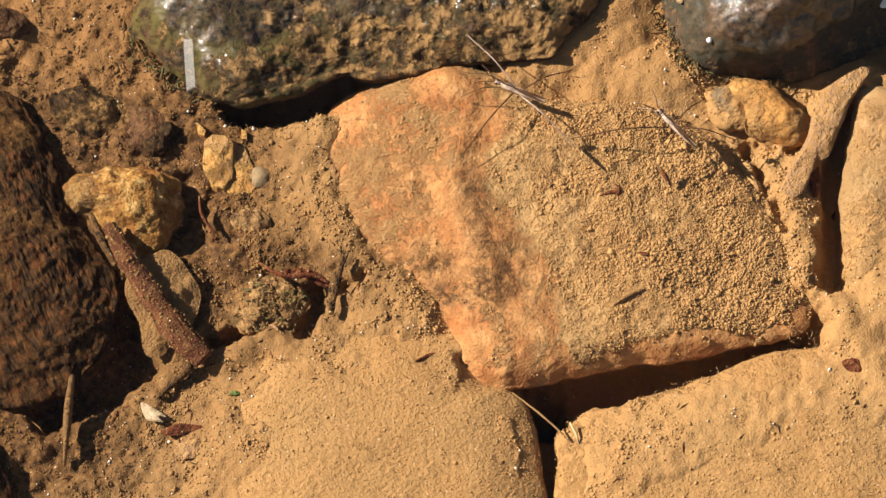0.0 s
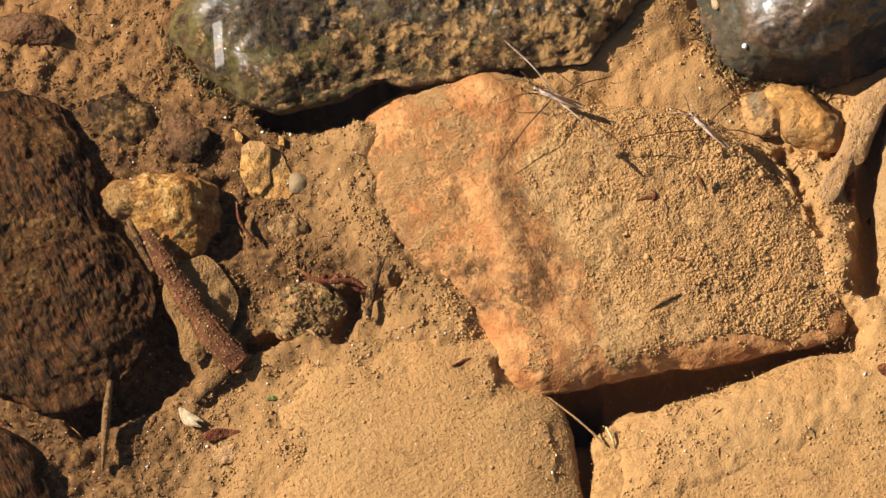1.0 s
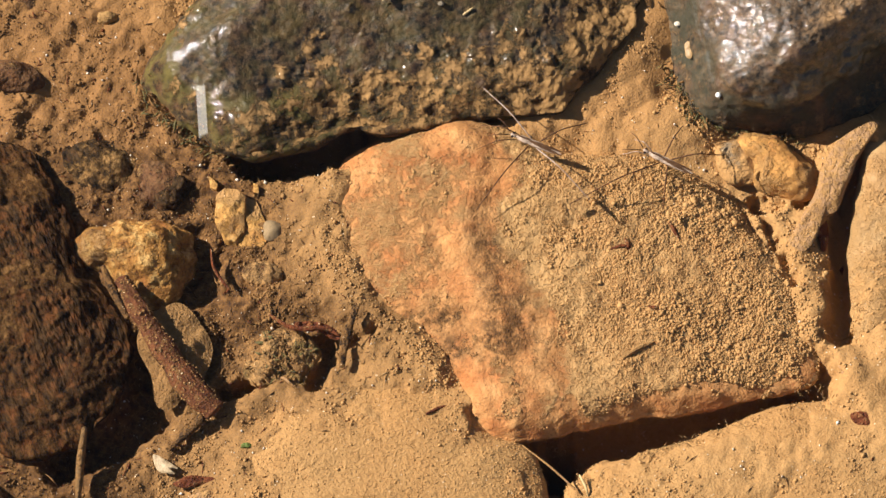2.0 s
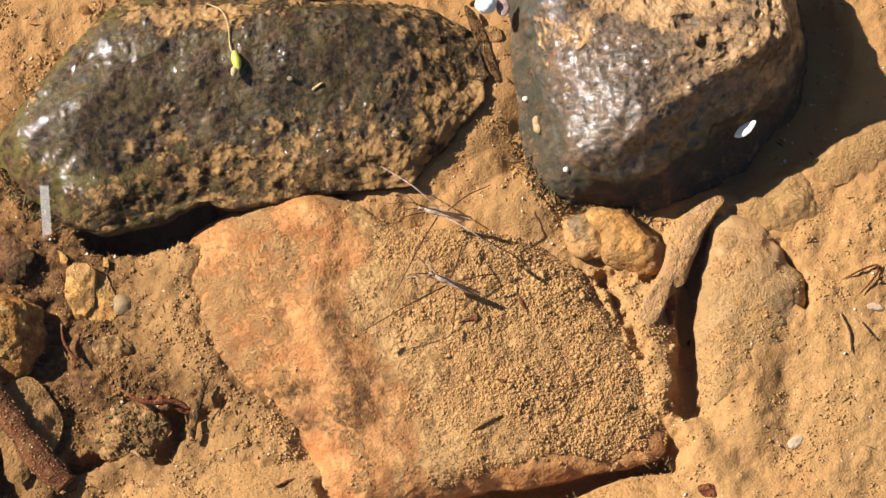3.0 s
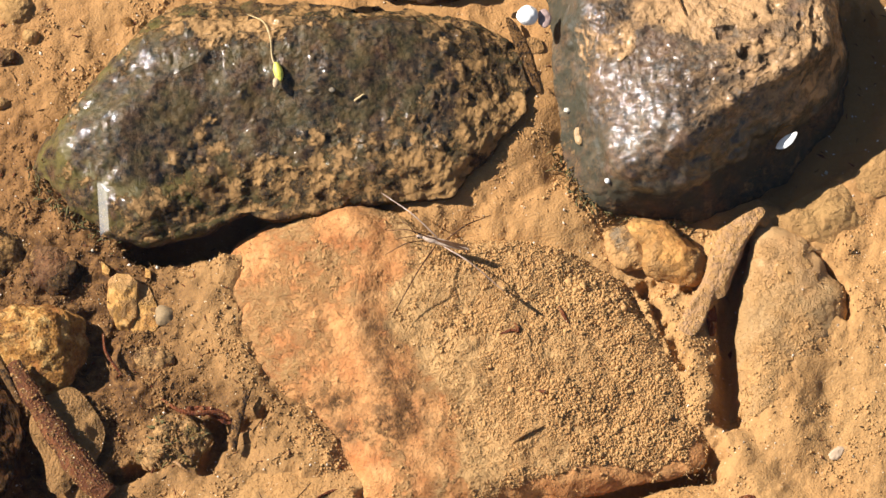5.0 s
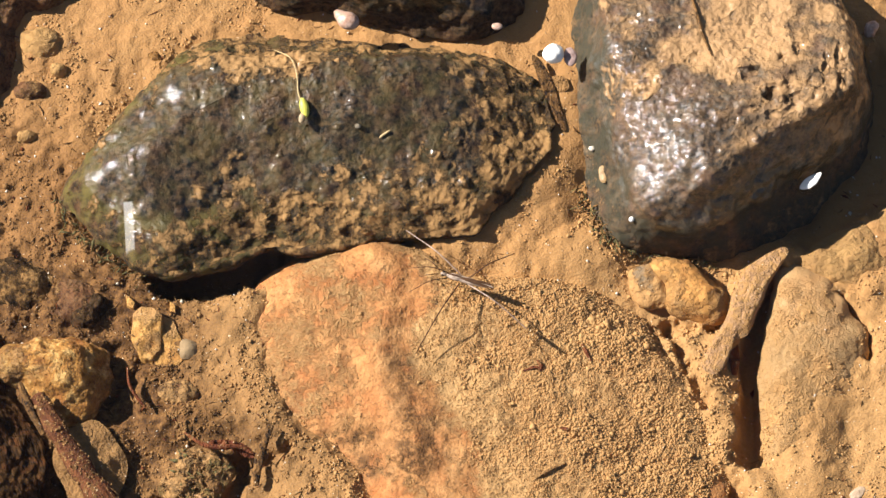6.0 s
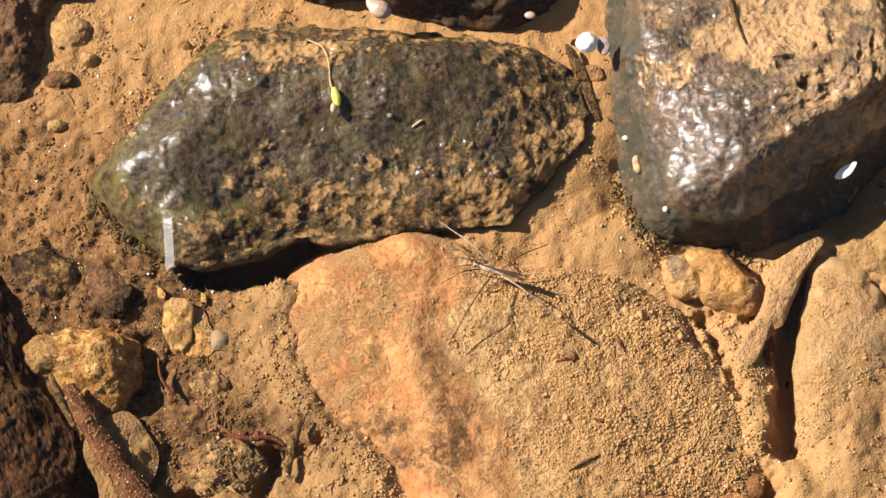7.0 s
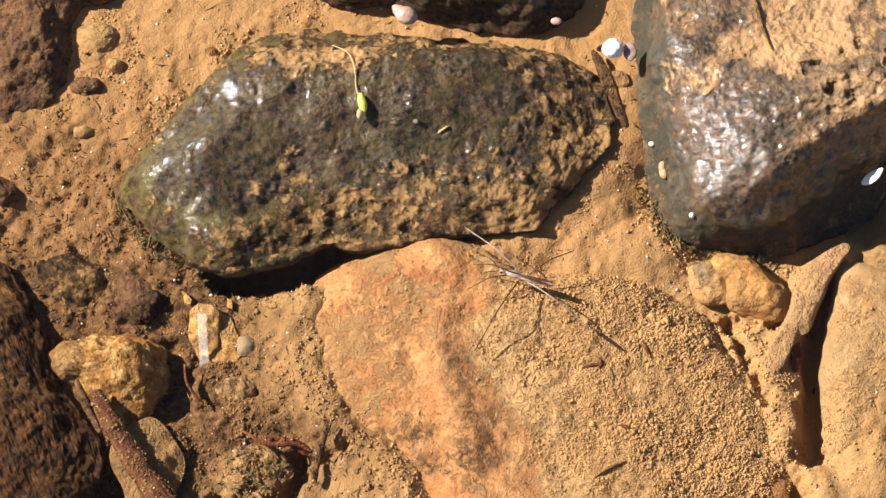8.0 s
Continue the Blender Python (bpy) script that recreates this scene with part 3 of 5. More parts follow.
def bed_height(x, y):
    p = flat(x, y)
    big, mid, fine = fbm(p, 24, 4, 3).reshape(x.shape), fbm(p, 3.2, 3, 9).reshape(x.shape), fbm(p, 1.6, 2, 15).reshape(x.shape)
    r = np.hypot(x, y)
    calm = step(260, 130, r)        # far off the sheet is smooth
    mid, fine = mid * calm, fine * calm
    z = -8.3 + 0.9 * big * step(900, 260, r) + 0.5 * calm * np.clip(fbm(p, 4.5, 4, 21, 0.6), 0, 1).reshape(x.shape)
    d, _ = near_line(x, y, SHORE)
    z = z + 3.2 * np.exp(-(d / 5.5) ** 2)
    z = z + 1.6 * step(58, 74, x) + 1.3 * step(15, 30, y)
    for spine, high, width in MOUNDS:
        d, _ = near_line(x, y, spine)
        m = high + 0.35 * big - 3.2 * (d / width) ** 2
        z = np.where(m > -30, 0.45 * np.logaddexp(z / 0.45, np.maximum(m, -30) / 0.45), z)
    for line, width, depth in PITS + ((GAP_FRONT, 5, 17), (GAP_SPLIT, 4.2, 17), (GAP_ROOT, 2.4, 6.0), (GAP_BROWN, 4.5, 8), (GAP_UNDER, 4.6, 15)):
        d, _ = near_line(x, y, line)
        z = z - depth * np.exp(-((d + 0.5 * mid + 0.4 * fine) / width) ** 4)
    d, _ = near_line(x, y, GAP_RIGHT)
    z = z - 4.2 * np.exp(-((d + 0.4 * mid + 0.3 * fine) / 0.95) ** 4) * np.clip(0.8 + 0.8 * mid, 0, 1)
    rough = litter_mask(x, y) - 0.45 * step(6, 22, y)      # smoother mud towards the far side
    z = z + (0.27 + 0.26 * rough) * mid + (0.17 + 0.17 * rough) * fine
    return z + 60 * step(350, 900, r) + 0.02 * np.clip(r - 900, 0, None)


def litter_mask(x, y):
    """Where fine dark plant waste mixes into the silt."""
    w = 3.5 * fbm(flat(x, y), 12, 3, 31).reshape(np.shape(x))
    west, mid, low = (-85.8, -25.2), (-46.6, -30.9), (-75.8, -70.5)
    m = 1.25 * blob(x + w, y + w, west[0], west[1], 34, 47) + 0.40 * blob(x + w, y + w, low[0], low[1], 24, 14) + 0.55 * blob(x + w, y + w, mid[0], mid[1], 21, 21) + 0.35 * blob(x + w, y + w, -27, -37, 13, 9)
    m = m + 1.15 * blob(x + w, y + w, -86, 6, 34, 19)
    return np.clip(1.25 * m - 0.1, 0, 1)


def spaced(lo, hi, fine):
    mid = np.arange(lo, hi + fine / 2, fine)
    out, reach = [], fine
    while sum(out) < 40000:
        reach *= 1.22
        out.append(reach)
    far = np.cumsum(out)
    return np.r_[(lo - far)[::-1], mid, hi + far]


def build_bed():
    xs, ys = spaced(-100, 104, 0.42), spaced(-80, 58, 0.42)
    X, Y = np.meshgrid(xs, ys)
    Z = bed_height(X, Y)
    stain_shade = litter_mask(X, Y)
    V = np.stack([X, Y, Z], -1).reshape(-1, 3)
    me = mesh_from("ground", V, grid_quads(len(ys), len(xs), False), M_SILT, {"stain_shade": stain_shade.ravel(), "rust": 0.75 * step(-6, 8, Y).ravel()})
    ob = tagged(new("ground", me), "tan crumbly silt of a shallow stream bed", "stream bed", kind="structure")
    rng = np.random.default_rng(4)
    n = 80000
    x, y = rng.uniform(-98, 102, n), rng.uniform(-78, 56, n)
    keep = fbm(flat(x, y), 6, 3, 77) + rng.normal(0, 0.3, n) > -0.35 + 0.5 * step(0, 30, x) + 0.7 * step(2, 14, y)
    x, y = x[keep], y[keep]
    at = np.stack([x, y, bed_height(x, y) + 0.05], 1)
    clump = np.clip(0.85 + 0.55 * fbm(flat(x, y), 4, 3, 88) + 0.15 * litter_mask(x, y), 0.4, 1.8)
    tagged(part("silt_grains", crumbs_mesh("silt_grains", at, 0.16, rng, None, 0.85 * litter_mask(at[:, 0], at[:, 1]), clump), ob), kind="stuff")


def build_water():
    xs = spaced(-100, 104, 6.0)
    xs = xs[np.abs(xs) < 700]
    X, Y = np.meshgrid(xs, xs)
    me = mesh_from("water", np.stack([X, Y, np.zeros_like(X)], -1).reshape(-1, 3), grid_quads(len(xs), len(xs), False), M_WATER)
    ob = tagged(new("water", me), "clear still water over a silty bed", "water", kind="structure")
    ob.visible_shadow = False


# ---- the stones ----
def soft_min(hs, k=1.2):
    return -k * np.log(sum(np.exp(-h / k) for h in hs))


RIDGE = [(-9.4, 2.1), (-6.9, -2.4), (-7.2, -11), (-9, -20.7), (-7, -26), (-3.6, -32.4), (-0.7, -40.8), (1.7, -49.2), (2.2, -55.5)]


def orange_top(x, y):
    s = side_of(x, y, RIDGE)            # positive: east of the ridge
    d = np.abs(s)
    along = (RIDGE[0][1] - y) / (RIDGE[0][1] - RIDGE[-1][1])
    p = flat(x, y)
    crest = -1.0 - 1.7 * step(0.2, 0.8, along) + 0.15 * fbm(p, 7, 3, 52).reshape(np.shape(x))
    west = crest - 3.0 * step(0, 30, d) - 0.9 * step(0, 5, d)
    low = step(0.38, 0.56, along)       # the scarp is sharp above and worn away below
    east = crest - (1.15 - 0.35 * low) * step(0, 5.4 + 4 * low, d) - 2.0 * step(14, 56, d)
    k = step(-1.6, 1.6, s)
    knob = 0.9 * blob(x, y, -11.2, -1.6, 4.6, 3.8) + 0.5 * blob(x, y, -3.4, -49, 6, 4) - 0.8 * blob(x, y, -10.6, -34, 3.4, 1.2)
    return west * (1 - k) + east * k + knob


LIP = [(-9.6, -46.2), (-7.2, -52), (-3.7, -54.9), (1.2, -56.2), (11.1, -54.2), (24, -52.2), (40.8, -49.2), (52.9, -44.1)]


def orange_silt(x, y, z, n):
    s = side_of(x, y, RIDGE)
    p = flat(x, y)
    east = 0.9 * step(1.5, 9, s + 4.0 * fbm(p, 9, 3, 5))
    west = 0.10 + 0.26 * step(-1.0, -7, s + 3.0 * fbm(p, 8, 3, 6)) * step(-38, -26, y + 4 * fbm(p, 7, 3, 7)) + 0.24 * fbm(p, 7, 5, 8, 0.6)
    d, along = near_line(x, y, LIP)
    bare = step(0.6, 3.4, d + 2.4 * fbm(p, 5, 4, 9, 0.65) - 2.6 * step(0.42, 0.1, along))
    return np.where(s > 0, east, west) * bare * step(0.1, 0.4, n[:, 2])


def orange_stain_shade(x, y, z, n):
    out = 0
    # dark stains; the narrow patches beside the upper ridge paint its eastern shade
    for px, py, rx, ry, k in ((-1.6, -32, 4, 9, 1.0), (-4.5, -22.5, 3, 6, 0.7), (-19.5, -35.2, 9, 3.5, 0.9), (-11.6, -40.6, 3.2, 2.6, 1.8), (-11.0, -34.2, 2.6, 1.0, 1.0), (-0.6, -38.4, 5, 5, 0.9), (-6.5, -16.4, 2, 5, 0.6)):
        out = out + k * blob(x, y, px, py, rx, ry)
    return out


def quartz_chip(corners, low, high, k, label):
    """An angular chip: straight sides, a top broken into a few flat faces."""
    rng = np.random.default_rng(70 + k)
    P = np.array(corners)
    n = 12
    loop = np.concatenate([P[i] + (P[(i + 1) % len(P)] - P[i]) * np.linspace(0, 1, n, endpoint=False)[:, None] for i in range(len(P))])
    if np.sum(P[:, 0] * np.roll(P[:, 1], -1) - P[:, 1] * np.roll(P[:, 0], -1)) < 0:
        loop = loop[::-1]
    loop = loop + 0.12 * np.stack([fbm(np.c_[loop, loop[:, :1]], 1.2, 2, 5), fbm(np.c_[loop, loop[:, :1]], 1.2, 2, 6)], 1)
    c = loop.mean(0)
    r = np.r_[np.linspace(0.01, 0.93, 22), 0.97, 1.0, 1.03, 1.05]
    X, Y = c[0] + r[:, None] * (loop[:, 0] - c[0]), c[1] + r[:, None] * (loop[:, 1] - c[1])
    Z = np.full(X.shape, low + high + 0.5)
    for _ in range(5):
        a, lean = rng.uniform(0, 6.28), rng.uniform(0.12, 0.45)
        Z = np.minimum(Z, low + high + rng.uniform(0, 0.4) + lean * ((X - c[0]) * math.cos(a) + (Y - c[1]) * math.sin(a)))
    Z = np.maximum(Z, low + 0.15) + 0.16 * fbm(flat(X, Y), 1.4, 4, k).reshape(X.shape)
    drop = np.interp(r, (0.93, 0.97, 1.0, 1.05), (0, 0.12, 0.5, 1.0))[:, None]
    Z = Z * (1 - drop) + (low - 1.2) * drop
    V = np.stack([X, Y, Z], -1).reshape(-1, 3)
    silt = np.clip(0.22 + 0.35 * fbm(V, 2.0, 3, 4) + 0.6 * step(0.5, 3.5, V[:, 1] - c[1] - 0.5), 0, 1)
    base = np.array([c[0], c[1], low])
    me = mesh_from("quartz_chip", V - base, grid_quads(len(r), len(loop), True)[:, ::-1], M_QUARTZ, {"silt": silt, "stain_shade": 0 * silt, "wet": 0 * silt}, False)
    ob = new("quartz_chip", me)
    ob.location = base * MM
    return tagged(ob, label, "quartz", "quartz chips")


def build_stones():
    # big black oblong stone, its back out of the water
    crest = [(-51.4, 26.4), (-36.2, 32), (-18.8, 32.5), (-2.5, 31.4), (17.9, 27.5)]
    shoulder = [(-58.5, -0.8), (-53.4, 12.3), (-49.7, 21.7), (-44.9, 29.5), (-37.3, 37.4)]
    east_end, far_end = 1.6, 22.3

    def black_top(x, y):
        s = -side_of(x, y, crest)           # positive: south of the crest
        s = s * np.where(s > 0, 1 + 0.018 * np.clip(x + 6, 0, None), 1)      # the flank steepens eastward
        p = flat(x, y)
        south = np.interp(s + 1.2 * fbm(p, 16, 2, 41).reshape(x.shape), (-14, -8, -4, 0, 5, 9, 15, 18, 24, 31, 40), (-8, -3, 4.6, 7.0, 6.8, 5.4, 2.4, 1.1, -0.8, -4.5, -8))
        d = side_of(x, y, shoulder)
        west = 5.4 - 0.48 * d - 0.03 * np.clip(d - 2, 0, None) ** 2
        east = 3.9 - 0.27 * (x - east_end)
        end = -4.7 + 0.43 * (far_end - x)
        return np.maximum(soft_min([south, west, east, end], 0.9), -8.2)

    def black_silt(x, y, z, n):
        p = flat(x, y)
        low = 0.47 * step(3.2, 0.2, z - 1.6 * fbm(p, 7, 3, 2)) * (0.62 + 0.38 * step(-56, -46, x))
        back = 0.72 * blob(x, y, *BACK, 20, 6)
        end = 0.58 * step(EAST[0] - 24, EAST[0] - 4, x + 5 * fbm(p, 9, 3, 22)) * step(34, 22, y)
        return (np.maximum(np.maximum(low, back), end) + 0.05) * step(0.25, 0.6, n[:, 2])

    def foot(x, y):         # the near side overhangs, the far side slopes into the silt
        return -3.6 - 0.7 * step(-8, 12, x) * step(38, 28, y) - 4.7 * step(-3, 5, np.where(x < -36, 0.62 * (x + 66) * -1 + y - 8, y - 34))

    EAST = (14.9, 25.4)
    BACK = (-29.1, 35.6)
    stone("long_stone", [(-66.1, 12.5), (-62.8, 20.9), (-55.3, 31.0), (-47.1, 40.1), (-40, 45.0), (-31.7, 47.0), (-19.1, 45.4), (-8.7, 44.5), (1.7, 43.4), (12.1, 42.2), (18.3, 39.3), (22.6, 31.6), (23.2, 25.2), (20.4, 19.6), (15.4, 12.2), (10, 6.4), (4.7, 4.4), (-8.6, 3.4), (-22.9, 1.5), (-37.2, -1.0), (-47.4, -2.7), (-54.6, 0.6), (-61.9, 5.6)],
          foot, 10, -10.5, M_BLACK, "wet black oblong stone with tan silt crust, standing out of water", surf=black_top, hump=8, na=460, nr=190,
          rough=((22, 1.0), (8, 0.42), (3, 0.25), (1.2, 0.07)), silt=black_silt, stain_shade=lambda x, y, z, n: 0.35 + 0.65 * step(3.0, -1.0, z) * step(-20, -50, x), seed=11, clod=1.35, tuck=0.34, bulge=0.012, wobble=0.9)
    # block-like stone with a flat top
    front = [(34.6, 2.8), (42.8, 5), (51, 9.4), (58.2, 14.8), (64.4, 18.1), (82.2, 29.2)]
    left = [(32.4, 48.9), (33.7, 35.3), (35.5, 21.9), (37.3, 8.6), (38.7, -0.2)]

    BEND = front[4][1] + 6

    def block_top(x, y):
        f, l = side_of(x, y, front), side_of(x, y, left)
        back = np.clip(y - BEND, 0, None)
        crumbly = 0.85 * blob(x, y, 71, 24, 14, 8)
        pits = 2.4 * np.clip(fbm(flat(x, y), 2.6, 3, 61).reshape(x.shape) - 0.4, 0, 1) * blob(x, y, 66, 29, 14, 8)
        pits = pits + crumbly * (0.65 * np.clip(0.22 - np.abs(fbm(flat(x, y), 4.2, 3, 63).reshape(x.shape)), 0, 1) / 0.22 + 0.5 * fbm(flat(x, y), 1.6, 3, 65).reshape(x.shape))
        top = 10.6 - pits + 0.05 * l - 0.30 * back - 0.30 * np.clip(y - 56, 0, None)
        return np.maximum(soft_min([top, 10.6 + 1.5 * f, 5.4 + 0.40 * l, 4.6 + 1.7 * l], 0.6), -8.2)

    def block_silt(x, y, z, n):
        p = flat(x, y)
        patch = fbm(p, 9, 5, 18, 0.6)
        crust = np.clip(1.3 * blob(x, y, 70, 24, 15, 9), 0, 1)
        gold = 0.62 * step(8, 30, side_of(x, y, left) + 5.0 * fbm(p, 8, 3, 14)) * (0.75 + 0.6 * fbm(p, 5, 3, 4))
        sheet = 0.76 * step(24, 31, y + 6.0 * patch) * (0.85 + 0.55 * patch)
        return np.maximum(np.maximum(gold, sheet), 0.56 * crust) * step(0.5, 3.5, z) * np.maximum(step(0.4, 0.85, n[:, 2]), 0.9 * crust * step(0.15, 0.55, n[:, 2])) + 0.08 + 0.2 * step(-2, -7, z)

    stone("block_stone", [(22.1, 35), (24.3, 41.9), (25.0, 52), (25.8, 64), (31, 74), (50.8, 78), (66, 70), (74.5, 58), (79, 48), (81.6, 39.6), (82.5, 30.3), (81, 22.4), (75, 14.6), (69.2, 8.5), (59.8, 3.3), (49.4, 0.8), (41.2, 2.3), (33.1, 5.6), (29.1, 12.3), (26.1, 21.3), (23.3, 29.4)],
          -8.3, 12, -10.5, M_BLOCK, "wet black blocky stone with silted flat top, standing out of water", surf=block_top, hump=4, na=460, nr=200,
          # algae low down and on the left; the front term paints that face's shade
          rough=((16, 0.8), (6, 0.6), (2.2, 0.2), (0.9, 0.13)), silt=block_silt, stain_shade=lambda x, y, z, n: np.maximum(np.maximum(1.1 * step(3.5, 0.0, z) * step(48, 40, y), 0.9 * step(-1.0, -3.5, side_of(x, y, front))), 1.1 * step(0.5, -1.5, side_of(x, y, left) + fbm(flat(x, y), 5, 3, 33))), seed=12, clod=0.25, tuck=0.2, bulge=0.0)
    # sunken orange stone with a ridge
    stone("ridged_stone", [(-29.5, -3.9), (-25.6, -0.5), (-18.6, 1.8), (-13.5, 4.2), (-8.4, 4.8), (-1.4, 3.2), (6.7, -2), (15.8, -3), (24.8, -3.6), (36.8, -9.3), (42.7, -14.8), (46.6, -20.2), (51.3, -30.9), (53.1, -37.2), (53.4, -44.1), (48.9, -46.9), (40.9, -48.9), (31, -51.3), (24, -51.9), (11.1, -53.9), (1.2, -55.9), (-3.8, -54.8), (-6.7, -52.3), (-9.2, -47.2), (-13.6, -39.8), (-18.6, -35.6), (-23.6, -32.3), (-28.1, -24.8), (-31.1, -18.4), (-32.1, -10.8)],
          -7.5, -3, -14, M_ORANGE, "orange sunken stone with a pale ridge, half buried in silt", surf=orange_top, na=520, nr=230, hump=3,
          rough=((14, 0.5), (4, 0.25), (1.5, 0.1)), silt=orange_silt, stain_shade=orange_stain_shade, tuck=0.5, clod=0.25, seed=13, grains=44000, grain_size=0.16, pile=0.24, where=lambda x, y: 0.3 + step(6, 24, side_of(x, y, RIDGE)),
          coarse=lambda x, y: np.clip(0.66 + 0.5 * step(8, 46, side_of(x, y, RIDGE)) + 0.4 * fbm(flat(x, y), 4, 3, 91), 0.4, 1.7))
    full = lambda x, y, z, n: 1.0 * step(0.0, 0.3, n[:, 2]) + 0 * x
    most = lambda x, y, z, n: (0.62 + 0.35 * fbm(flat(x, y), 8, 3, 6)) * step(0.0, 0.3, n[:, 2])
    stone("flat_stone", [(-43.4, -52.2), (-32.5, -46.2), (-24.6, -44.7), (-14.6, -45.1), (-8.7, -48.3), (-3.8, -54.8), (1.2, -57), (4.6, -61.5), (6, -68.2), (6.7, -78.5), (4.8, -88.7), (-18.6, -93.6), (-40.1, -90.4), (-49.1, -78.1), (-50.2, -63.6)],
          -7.5, -3.7, -15, M_SAND, "flat stone buried under smooth tan silt", na=360, nr=110, hump=5, silt=full, tuck=0.1, clod=0.08, rough=((14, 0.4),), seed=14, grains=9000, grain_size=0.11)
    stone("round_stone", [(11.3, -65.2), (15.9, -62.9), (23.9, -59.2), (35.8, -54.8), (43.8, -52.1), (52.8, -50.1), (66.7, -49.2), (80.4, -53.3), (85.7, -68.9), (74.1, -89.3), (39.8, -95.1), (12.6, -90.8), (10.6, -78.5), (10.9, -70.3)],
          -7.5, -3.5, -15, M_SAND, "rounded stone under crumbly tan silt with rusty patches", na=360, nr=120, hump=4, silt=lambda x, y, z, n: (0.95 + 0.25 * fbm(flat(x, y), 9, 3, 16)) * step(0.0, 0.3, n[:, 2]), tuck=0.1, clod=0.12, rough=((14, 0.5), (4, 0.12)), seed=15, grains=9000, grain_size=0.13)
    stone("bark_stone", [(-104.1, -9.7), (-95.4, 1.1), (-87.2, -0.1), (-83.1, -5), (-79.4, -14.2), (-75.6, -23.9), (-70.5, -30.3), (-67.9, -36.7), (-67.8, -43.1), (-69.6, -49.3), (-75, -55.8), (-81.8, -58.1), (-91.8, -57.5), (-102, -47), (-107.6, -25.7)],
          -6, -1.9, -12, M_BARK, "dark brown stone with fibrous grain, sunk in water", na=320, nr=140, hump=3, rough=((12, 1.0), (4, 0.4), (1.5, 0.3), (0.8, 0.12)), silt=lambda x, y, z, n: 0.17 + 0.4 * fbm(flat(x, y), 9, 3, 1), tuck=0.2, seed=16)
    stone("ochre_stone", [(-78, -19.8), (-75.4, -16.2), (-70.9, -14.4), (-63.8, -14), (-58.8, -15.6), (-56.2, -20.5), (-55.6, -25), (-58.6, -29.2), (-62.6, -30.8), (-66.6, -28.9), (-70.7, -24.9), (-75.7, -22.7)],
          -7, -1.5, -10, M_YELLOW, "lumpy ochre stone on the silt", na=220, nr=90, hump=2.6, rough=((7, 0.9), (2.5, 0.35), (1, 0.1)), silt=lambda x, y, z, n: 0.04 + 0.3 * fbm(flat(x, y), 5, 3, 2) + 0.3 * step(-62, -68, x), seed=17)
    stone("red_stone", [(-67.2, -4.6), (-65.4, -2.4), (-61.6, -3.4), (-59.2, -5.9), (-59.6, -9.2), (-61.9, -11), (-66.6, -11.2), (-69.4, -9.4)],
          -8.6, -6.9, -10, M_RED, "dull red rough stone in silt", na=150, nr=54, rough=((6, 0.4), (2.2, 0.25)), silt=lambda x, y, z, n: 0.30 + 0.35 * fbm(flat(x, y), 4, 3, 2), seed=18)
    stone("dark_stone", [(-80.1, -0.6), (-75.3, 1.7), (-70.2, 0.9), (-67.6, -1.8), (-68.6, -5.6), (-72, -7.8), (-77.6, -7)],
          -8.6, -6.9, -10, M_BROWN, "blackish rough stone in brown silt", na=150, nr=54, rough=((6, 0.5), (2.2, 0.3)), silt=lambda x, y, z, n: 0.22 + 0.35 * fbm(flat(x, y), 5, 3, 3), seed=19)
    stone("pebble", [(-64.1, -10), (-61.4, -7.9), (-59, -5.7), (-57.1, -6.5), (-58.4, -9.5), (-61.9, -11.9)],
          -8.2, -6.2, -10, M_BROWN, "small black pebble beside red stone", "pebble", na=90, nr=30, rough=((4, 0.6), (1.5, 0.4)), silt=lambda x, y, z, n: 0.15 + 0.3 * fbm(flat(x, y), 3, 3, 3), seed=20)
    for o, (line, high, lab) in enumerate((
            ([(-52.4, -9.6), (-51.1, -8.6), (-48.9, -9.2), (-47.6, -10.3), (-47.7, -16.1), (-49.2, -17.7), (-51, -17.4), (-52.7, -14)], 1.0, "cream quartz chip half sunk in silt"),
            ([(-48.4, -9.7), (-45.6, -10.7), (-44.2, -13.8), (-43.3, -17), (-44.3, -18.8), (-48.1, -18.7), (-49, -17.2)], 0.6, "honey quartz chip half sunk in silt"),
            ([(-54.1, -5.8), (-52.5, -7.5), (-52.8, -8.4), (-53.9, -7.9)], 1.0, "small pale quartz chip on silt"),
            ([(-46, -7), (-45.2, -7.6), (-45.1, -9), (-46.1, -8.8)], 0.9, "small pale quartz chip on silt"))):
        mx, my = np.mean(line, 0)
        line = [(mx + 1.12 * (px - mx), my + 1.15 * (py - my)) for px, py in line]
        low = float(bed_height(np.array([mx]), np.array([my]))[0])
        quartz_chip(line, low, high, o, lab)
    stone("pebble", [(-43.9, -15), (-42.2, -14.4), (-40.7, -15.8), (-41.7, -17.6), (-43.7, -17.6)], -8.2, -7.2, -9.5, M_PALEGREY, "small pale grey pebble beside quartz", "pebble", na=64, nr=22, rough=((2, 0.15),), seed=40)
    stone("amber_stone", [(41.3, -0.1), (45.6, 1), (49.7, -1.2), (52.7, -3.9), (55.2, -6.1), (55, -9.6), (52.1, -11.5), (47.4, -11.1), (44.2, -8.8), (43, -4.7)],
          -6.5, -2.5, -10, M_AMBER, "amber stone with silt in its hollows", na=160, nr=60, hump=3, rough=((6, 0.4), (2.2, 0.2)), silt=lambda x, y, z, n: 0.28 + 0.3 * fbm(flat(x, y), 5, 2, 3), seed=41)
